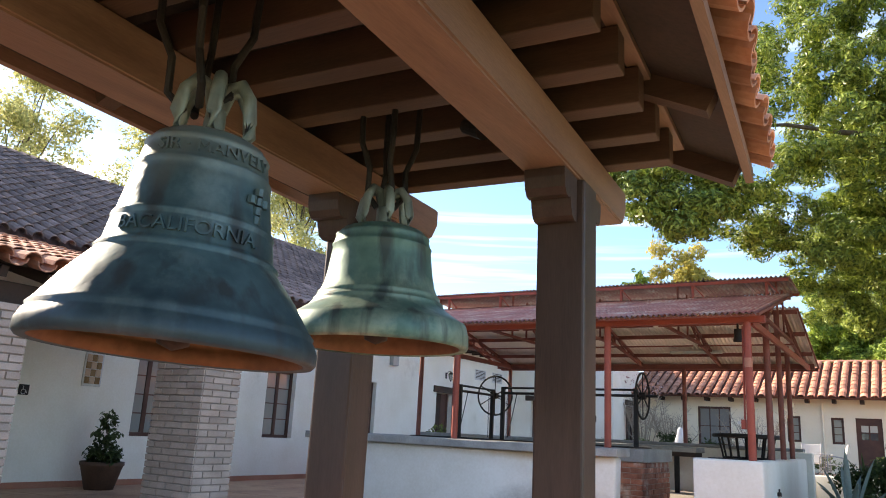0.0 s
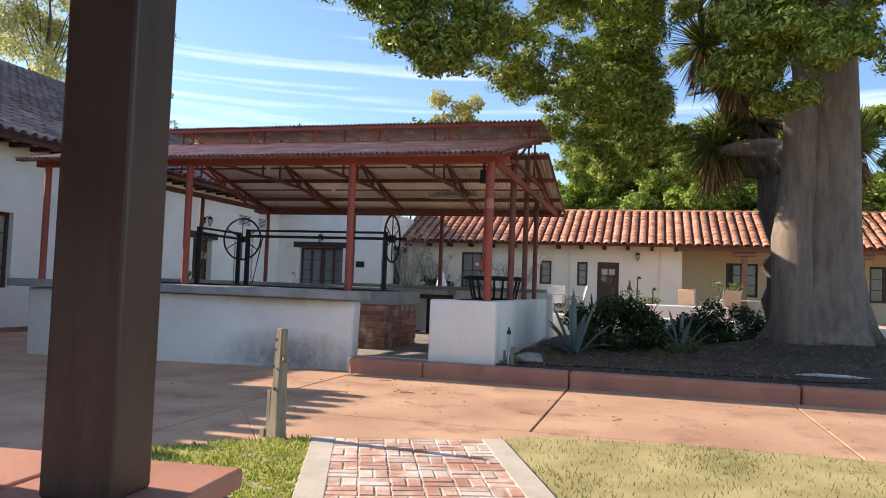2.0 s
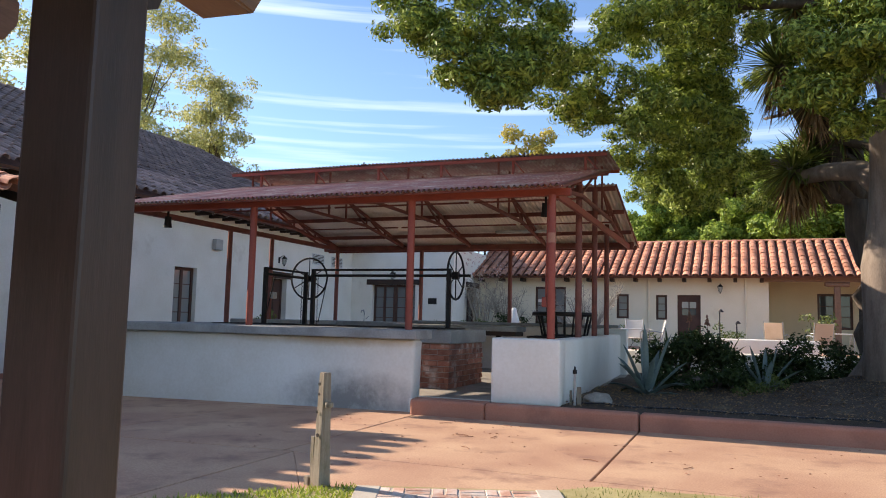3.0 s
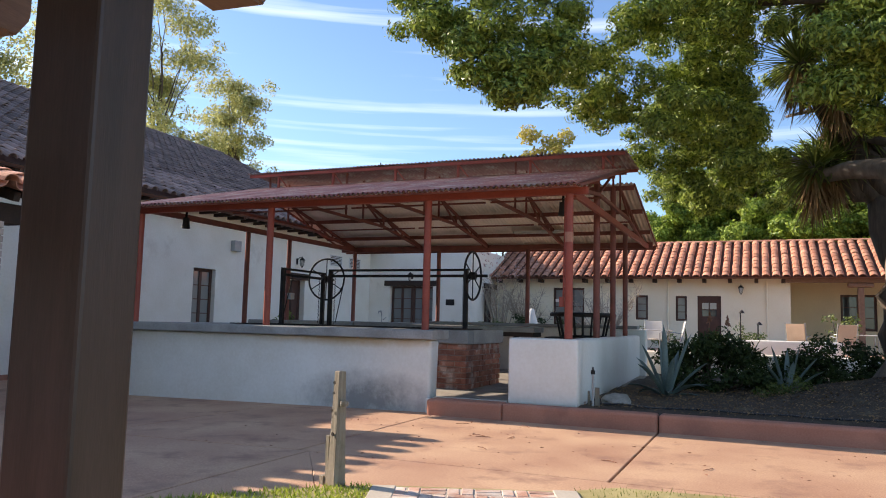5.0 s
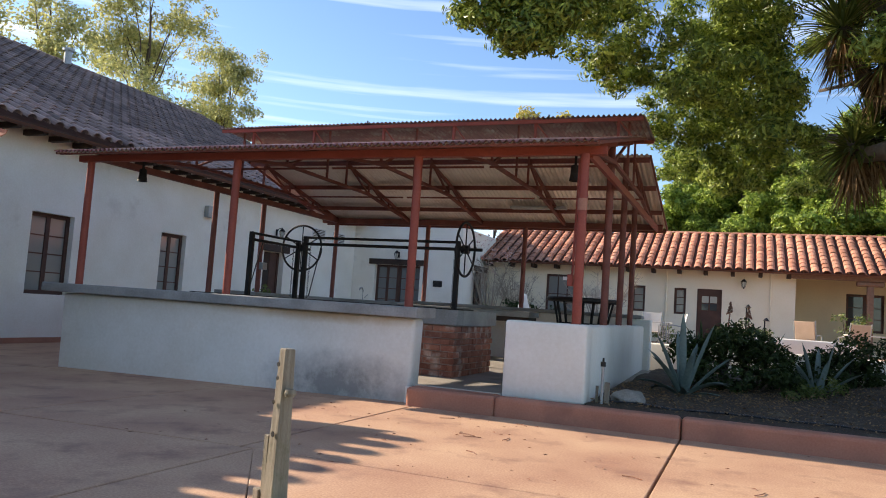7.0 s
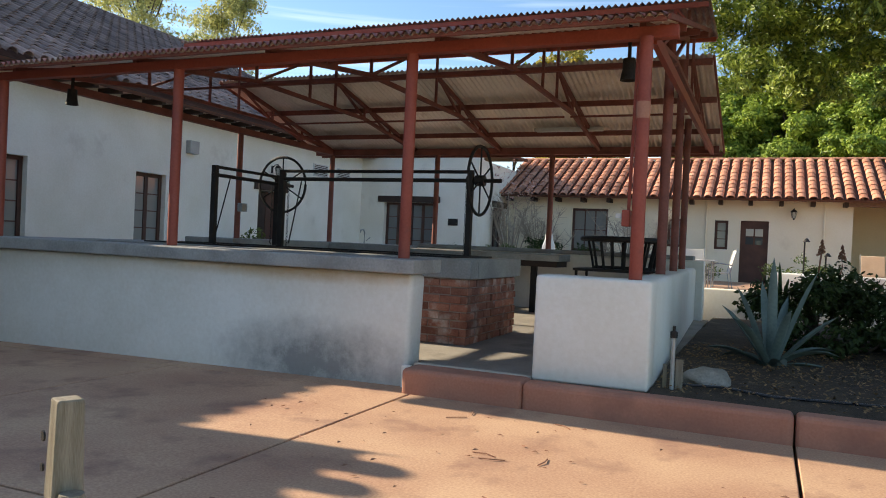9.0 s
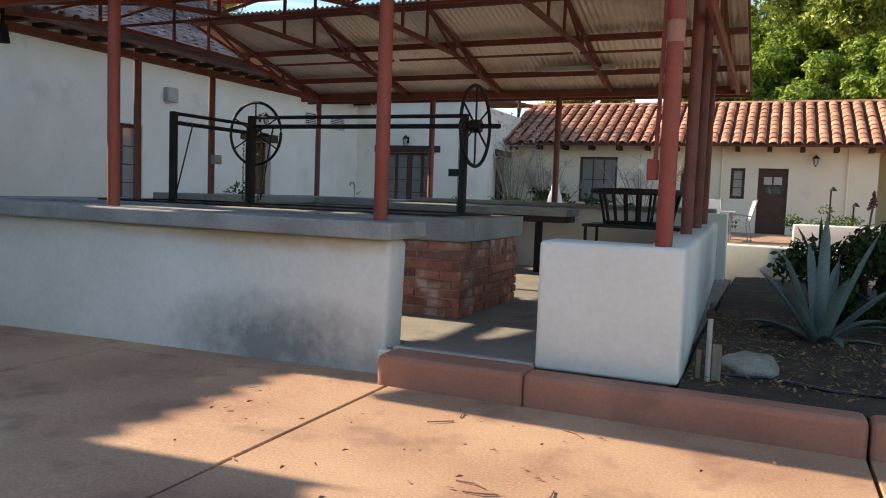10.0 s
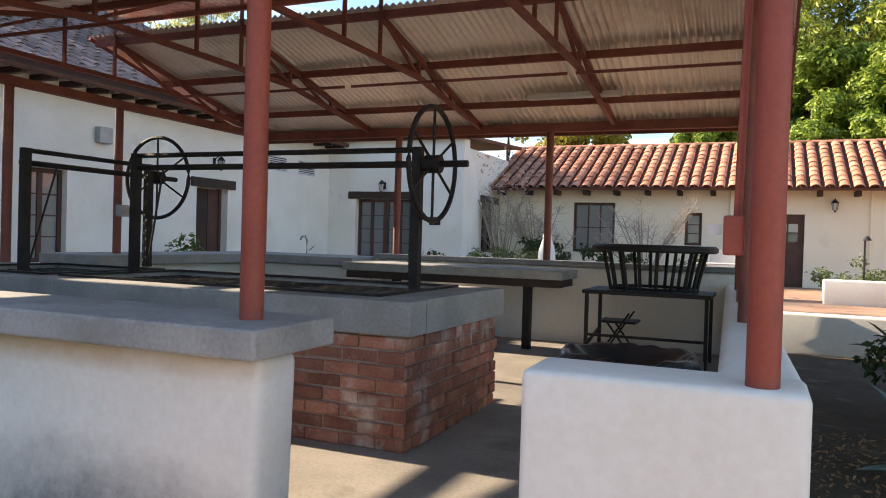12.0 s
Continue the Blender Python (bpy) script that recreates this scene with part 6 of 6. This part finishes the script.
bush("clipped light green hedge behind the kitchen wall", [(-8.1, 27.5, 1.05, 0.45), (-7.6, 27.5, 1.1, 0.48), (-7.0, 27.4, 1.1, 0.48), (-8.0, 27.4, 0.55, 0.5), (-7.1, 27.4, 0.55, 0.5)], LEAF_HEDGE, 57, 0.08, 3500, "hedge", "hedges")
bush("small green bush behind the kitchen wall", [(-7.5, 23.4, 1.1, 0.4), (-8.1, 23.6, 1.0, 0.3)], LEAF_BUSH, 58, 0.1, 3500, "bush", "hedges")
bush("straggling green bush below the range window", [(-5.6, 30.6, 1.1, 0.5), (-6.8, 30.8, 1.2, 0.5), (-7.6, 30.9, 1.4, 0.45), (-4.6, 30.8, 1.0, 0.4)], LEAF_BUSH, 59, 0.12, 2500, "bush", "hedges")
bush("rose bush with pale green shoots on the terrace", [(3.5, 28.3, 1.2, 0.5), (3.9, 28.4, 1.5, 0.45), (3.3, 28.2, 1.75, 0.3)], LEAF_HEDGE, 60, 0.11, 1100, "bush", "hedges")
bush("low flowering plants along the porch", [(6.4, 31.0, 0.8, 0.4), (7.2, 31.1, 0.85, 0.45), (5.3, 31.0, 0.75, 0.35), (2.8, 31.0, 0.7, 0.3)], LEAF_HEDGE, 61, 0.1, 2000, "bush", "hedges")
for i, (x, y, h, w) in enumerate(((-4.4, 31.2, 2.9, 1.5), (-7.6, 31.3, 3.0, 1.3), (-8.6, 30.9, 3.4, 1.0))):
    tw = thing("bare_shrub", "bare pale-twigged shrub against the cream wall", "shrub", "bare shrubs")
    tr_ = random.Random(80 + i)
    for k in range(22):
        a, e = tr_.uniform(-1, 1), tr_.uniform(0.5, 1)
        mid = Vector((x + a * w * 0.45, y + tr_.uniform(-0.2, 0.2), 0.5 + (h - 0.5) * 0.5 * e))
        end = Vector((x + a * w, y + tr_.uniform(-0.4, 0.3), 0.5 + (h - 0.5) * e))
        part("branch", tube(bmesh.new(), [(x + a * 0.1, y, 0.4), mid, end], 0.025, 6, 0.008), TWIG, tw)
        fine = bmesh.new()
        for j in range(22):
            q = mid.lerp(end, tr_.uniform(0.2, 1.0))
            rod(fine, q, q + Vector((tr_.uniform(-0.35, 0.35), tr_.uniform(-0.2, 0.2), tr_.uniform(0.0, 0.4))), 0.006, 4, 0.002)
        part("twig", fine, TWIG, tw, kind="stuff")
    if i == 2:
        leaves("blossom", [(x, y, 3.2, 0.6), (x + 0.5, y, 3.6, 0.5), (x - 0.6, y, 3.9, 0.5), (x + 0.1, y, 4.2, 0.4)], 260, 0.1, BLOSSOM, tw, 99)
st = bmesh.new()
lathe(st, [(0.0, 0.0), (0.24, 0.0), (0.24, 0.1), (0.19, 0.13), (0.21, 0.35), (0.22, 0.6), (0.19, 0.9), (0.14, 1.05), (0.11, 1.15), (0.1, 1.25), (0.06, 1.33), (0.0, 1.35)], 24, (-6.02, 26.6, 0.5))
whole("statue", st, STATUE, "white stone garden statue on a low base", "statue", smooth=True)

rk = bmesh.new()
bmesh.ops.create_icosphere(rk, subdivisions=4, radius=1.0)
for v in rk.verts:
    v.co *= 1 + 0.22 * noise.noise(v.co * 1.6)
    v.co.x, v.co.y, v.co.z = v.co.x * 0.21, v.co.y * 0.15, v.co.z * 0.12
bmesh.ops.translate(rk, verts=rk.verts, vec=(-0.62, 12.3, 0.26))
whole("rock", rk, ROCK, "pale rounded rock lying in the mulch", "rock", smooth=True)
hyd = thing("garden_tap", "grey standpipe with a tap beside a wooden stake", "garden tap")
part("pipe", rod(bmesh.new(), (-0.88, 11.9, 0.15), (-0.88, 11.9, 0.66), 0.018), GREY_METAL, hyd)
part("tap", lathe(bmesh.new(), [(0.0, 0.0), (0.03, 0.0), (0.03, 0.05), (0.012, 0.06), (0.012, 0.1), (0.0, 0.1)], 10, (-0.88, 11.9, 0.65)), IRON, hyd)
part("stake", cube(-0.86, 11.93, 0.1, -0.8, 11.96, 0.47, 0.004), OLD_WOOD, hyd)
part("stake", cube(-0.96, 11.93, 0.1, -0.93, 11.96, 0.42, 0.004), OLD_WOOD, hyd)
pvc = whole("drip_hose", tube(bmesh.new(), [(3.0, 12.35, 0.27), (3.25, 12.3, 0.3), (3.6, 12.28, 0.3), (3.95, 12.32, 0.27)], 0.022, 8), WHITE_METAL, "short white plastic pipe lying on the mulch", "pipe")
hose = whole("irrigation_hose", tube(bmesh.new(), [(-0.9 + 0.4 * k, 12.0 + 0.06 * math.sin(k * 1.7), 0.25 + 0.012 * math.sin(k * 2.3)) for k in range(24)], 0.012, 6), BLACK_PLASTIC, "thin black irrigation hose along the bed", "hose")

# litter on the bed and the paving
lit = np.random.default_rng(12)
k = 9000
px_, py_ = lit.uniform(-1.0, 6.5, k), lit.uniform(11.75, 15.0, k)
pz_ = 0.2 + 0.05 * np.minimum(1, (py_ - 11.6)) + 0.45 * np.exp(-(np.hypot(px_ - 3.95, py_ - 15.2) / 2.0) ** 2) + lit.uniform(0.01, 0.06, k)
a, s1 = lit.uniform(0, 6.283, k), lit.uniform(0.008, 0.028, k)
u = np.stack([np.cos(a), np.sin(a), lit.uniform(-0.5, 0.5, k)], 1) * s1[:, None]
w = np.stack([-np.sin(a), np.cos(a), lit.uniform(-0.5, 0.5, k)], 1) * s1[:, None] * 0.45
p = np.stack([px_, py_, pz_], 1)
me = bpy.data.meshes.new("leaf_litter")
me.from_pydata(np.stack([p - u, p + w, p + u, p - w], 1).reshape(-1, 3).tolist(), [], np.arange(4 * k).reshape(-1, 4).tolist())
me.materials.append(THATCH)
tagged(new("leaf_litter", me), "dry fallen leaves and bark chips on the bed", "leaf litter", kind="stuff")
k = 150
px_, py_ = lit.uniform(-4.5, 4.0, k), lit.uniform(7.9, 11.3, k)
a, s1 = lit.uniform(0, 6.283, k), lit.uniform(0.012, 0.03, k)
u = np.stack([np.cos(a), np.sin(a), np.zeros(k)], 1) * s1[:, None]
w = np.stack([-np.sin(a), np.cos(a), np.full(k, 0.7)], 1) * s1[:, None] * 0.4
p = np.stack([px_, py_, np.full(k, 0.008)], 1)
me = bpy.data.meshes.new("fallen_leaves")
me.from_pydata(np.stack([p - u, p + w, p + u, p - w * 0.2], 1).reshape(-1, 3).tolist(), [], np.arange(4 * k).reshape(-1, 4).tolist())
me.materials.append(STALK)
tagged(new("fallen_leaves", me), "few curled brown leaves on the paving", "fallen leaves", kind="stuff")
for i in range(9):
    x, y, t = lit.uniform(-3.2, 1.5), lit.uniform(9.0, 11.2), lit.uniform(0, 3.1)
    whole("twig", tube(bmesh.new(), [(x, y, 0.006), (x + 0.08 * math.cos(t), y + 0.08 * math.sin(t), 0.01), (x + 0.17 * math.cos(t + 0.2), y + 0.17 * math.sin(t + 0.2), 0.006)], 0.004, 5), STALK, "thin dry twig lying on the paving", "twig", "fallen twigs")

# many-headed yucca behind the shade tree: sword-leaf heads over shaggy dead skirts
yr = random.Random(17)
yuc = thing("yucca", "tall many-headed yucca with sword leaves and shaggy dead skirts", "yucca")
part("stem", limb(bmesh.new(), (3.65, 16.7, 0.2), (3.3, 17.0, 3.7), 0.34, 0.24, 0.12, 3), BARK_DARK, yuc, "", True)
for x, y, z, reach in ((2.2, 16.9, 4.3, 0.8), (2.5, 17.1, 4.5, 0.95), (2.0, 17.0, 6.4, 1.1), (2.6, 16.9, 5.7, 1.0), (3.05, 17.2, 5.0, 0.95), (4.6, 17.4, 3.2, 1.0), (4.9, 17.5, 4.4, 1.0), (2.3, 17.2, 7.6, 1.1), (3.3, 17.1, 6.8, 1.1)):
    part("branch", limb(bmesh.new(), (3.3, 17.0, min(z - 0.3, 3.7)), (x, y, z), 0.18, 0.12, 0.12, int(z * 10)), BARK_DARK, yuc, "", True)
    crown, skirt = bmesh.new(), bmesh.new()
    for k in range(170):
        a, e = yr.uniform(0, 6.283), yr.uniform(-0.7, 1.3)
        d = Vector((math.cos(a) * math.cos(e), math.sin(a) * math.cos(e), math.sin(e)))
        spear(crown, Vector((x, y, z)) + d * 0.12, Vector((x, y, z)) + d * reach * yr.uniform(0.7, 1.1), 0.055, 0.2, 4, 0.15)
    for k in range(150):
        a = yr.uniform(0, 6.283)
        zz, w = z - yr.uniform(0.05, 0.6), yr.uniform(0.25, 0.5)
        spear(skirt, (x + 0.12 * math.cos(a), y + 0.12 * math.sin(a), zz), (x + w * math.cos(a), y + w * math.sin(a), zz - yr.uniform(0.35, 0.6)), 0.045, 0.1, 3, 0.1)
    part("leaf_head", crown, LEAF_YUCCA, yuc, "green sword leaves", kind="stuff")
    part("dead_skirt", skirt, THATCH, yuc, "hanging dead brown leaves", kind="stuff")

# ---- terrace furniture ----
def patio_chair(at, turn, fabric, label):
    g = thing("patio_chair", label, "chair", "terrace chairs", at=at, turn=turn)
    part("seat", cube(-0.26, -0.25, 0.40, 0.26, 0.25, 0.425, 0.01), fabric, g)
    part("backrest", cube(-0.26, 0.0, 0.0, 0.26, 0.025, 0.6, 0.01, pose(0, 0.25, 0.43, -14)), fabric, g)
    for sx in (-0.28, 0.28):
        part("side_rail", tube(bmesh.new(), [(sx, -0.28, 0.0), (sx, -0.27, 0.62), (sx, 0.0, 0.66), (sx, 0.3, 0.62)], 0.016, 8), GREY_METAL, g)
        part("leg", tube(bmesh.new(), [(sx, 0.32, 0.0), (sx, 0.25, 0.42), (sx, 0.4, 1.04)], 0.016, 8), GREY_METAL, g)
    return g


def patio_table(at, label):
    g = thing("patio_table", label, "table", "terrace tables", at=at)
    part("tabletop", cube(-0.6, -0.5, 0.70, 0.6, 0.5, 0.73, 0.01), PALE_SLING, g)
    for x, y in ((-0.5, -0.4), (0.5, -0.4), (-0.5, 0.4), (0.5, 0.4)):
        part("leg", rod(bmesh.new(), (x, y, 0), (x, y, 0.7), 0.02), GREY_METAL, g)
    return g


patio_chair((-2.1, 27.3, 0.5), 0, PALE_SLING, "pale sling chair at the terrace table")
patio_chair((-1.35, 26.4, 0.5), -80, PALE_SLING, "pale sling chair with metal arms on the terrace")
patio_table((-2.0, 26.4, 0.5), "pale terrace table on metal legs")
patio_chair((2.3, 26.6, 0.5), 160, SLING, "tan sling chair turned away on the terrace")
patio_chair((3.4, 26.4, 0.5), 200, SLING, "tan sling chair beside the terrace table")
patio_chair((5.0, 26.2, 0.5), -60, PALE_SLING, "pale sling chair near the thick trunk")
patio_chair((5.5, 26.8, 0.5), -60, PALE_SLING, "pale sling chair near the thick trunk")
patio_table((3.9, 27.3, 0.5), "pale terrace table among the chairs")
for x in (0.66, 1.15):
    ph = thing("path_light", "thin dark garden light on a pole", "garden light", "garden lights", at=(x, 26.3, 0.5))
    part("pole", rod(bmesh.new(), (0, 0, 0), (0, 0, 1.35 if x < 1 else 1.0), 0.02), IRON, ph)
    part("head", lathe(bmesh.new(), [(0.09, 0.0), (0.03, 0.08), (0.0, 0.1)], 10, (0.04, 0, 1.3 if x < 1 else 0.95)), IRON, ph)

# ---- many small pieces: bricks and roof tiles ----
course, brk_l = 0.0945, 0.27
bb = baked(cube(-0.5, -0.045, 0, 0.5, 0.045, course - 0.013, 0.007, segs=1), "brick", BRICK)
brng = random.Random(6)
for j in range(8):
    z = 0.195 + j * course
    for axis, fixed, lo, hi in (("x", GY0 + 0.045, -5.4, GX1), ("y", GX1 - 0.045, GY0, GY1)):
        u = lo - (brk_l / 2 if (j + (axis == "y")) % 2 else 0)
        while u < hi - 0.02:
            a, b = max(lo, u), min(hi, u + brk_l)
            u += brk_l
            if b - a < 0.05:
                continue
            o = brng.uniform(-0.008, 0.012)
            tilt = brng.uniform(-1.3, 1.3)
            m = pose((a + b) / 2, fixed + o, z, 0, tilt, tilt) if axis == "x" else pose(fixed + o, (a + b) / 2, z, 0, tilt, 90 + tilt)
            shared("brick", bb, m @ Matrix.Diagonal((b - a - 0.012, 1, 1, 1)), bbq)
tile_roof(rroof, (-9.6, RE[0] - 0.05, RE[1]), (1, 0, 0), (0, RR[0] - RE[0], RR[1] - RE[1]), 96, 0.35, 4.05, TILE, lambda x, y: -5.0 < x < 3.0, 0.27, 0.40)
tile_roof(roof, (LEAVE[0], 0.0, LEAVE[1]), (0, 1, 0), UPL, 90, 0.335, 11.0, TILE_OLD, lambda x, y: 11 < y < 24 and x > -15.2, 0.235, 0.40, tall=0.95)
tile_roof(proof, (PE[0] + 0.04, -4.0, PE[1] + 0.01), (0, 1, 0), (PT[0] - PE[0], 0, PT[1] - PE[1]), 36, 0.385, 5.3, TILE, lambda x, y: y > 5.5, 0.27, 0.40, pans=True, tall=0.9)
for sgn in (1, -1):
    ex = RC + sgn * (EAVE_X - RC)
    field = part("roof_bed", slab_poly(bmesh.new(), [(ex, -3.2, EAVE_Z + 0.02), (ex, 3.95, EAVE_Z + 0.02), (RC, 3.95, TOP_Z + 0.02), (RC, -3.2, TOP_Z + 0.02)], 0.018), TILE_BED, shelter)
    up = (-sgn * (EAVE_X - RC), 0, TOP_Z - EAVE_Z)
    if sgn > 0:
        tile_roof(field, (ex + 0.06, -3.2, EAVE_Z + 0.0), (0, 1, 0), up, 34, 0.21, 1.5, TILE, lambda x, y: y > 0, 0.17, 0.36, pans=True)
    else:
        tile_roof(field, (ex - 0.06, 3.94, EAVE_Z + 0.0), (0, -1, 0), up, 34, 0.21, 1.5, TILE, lambda x, y: False, 0.17, 0.36)
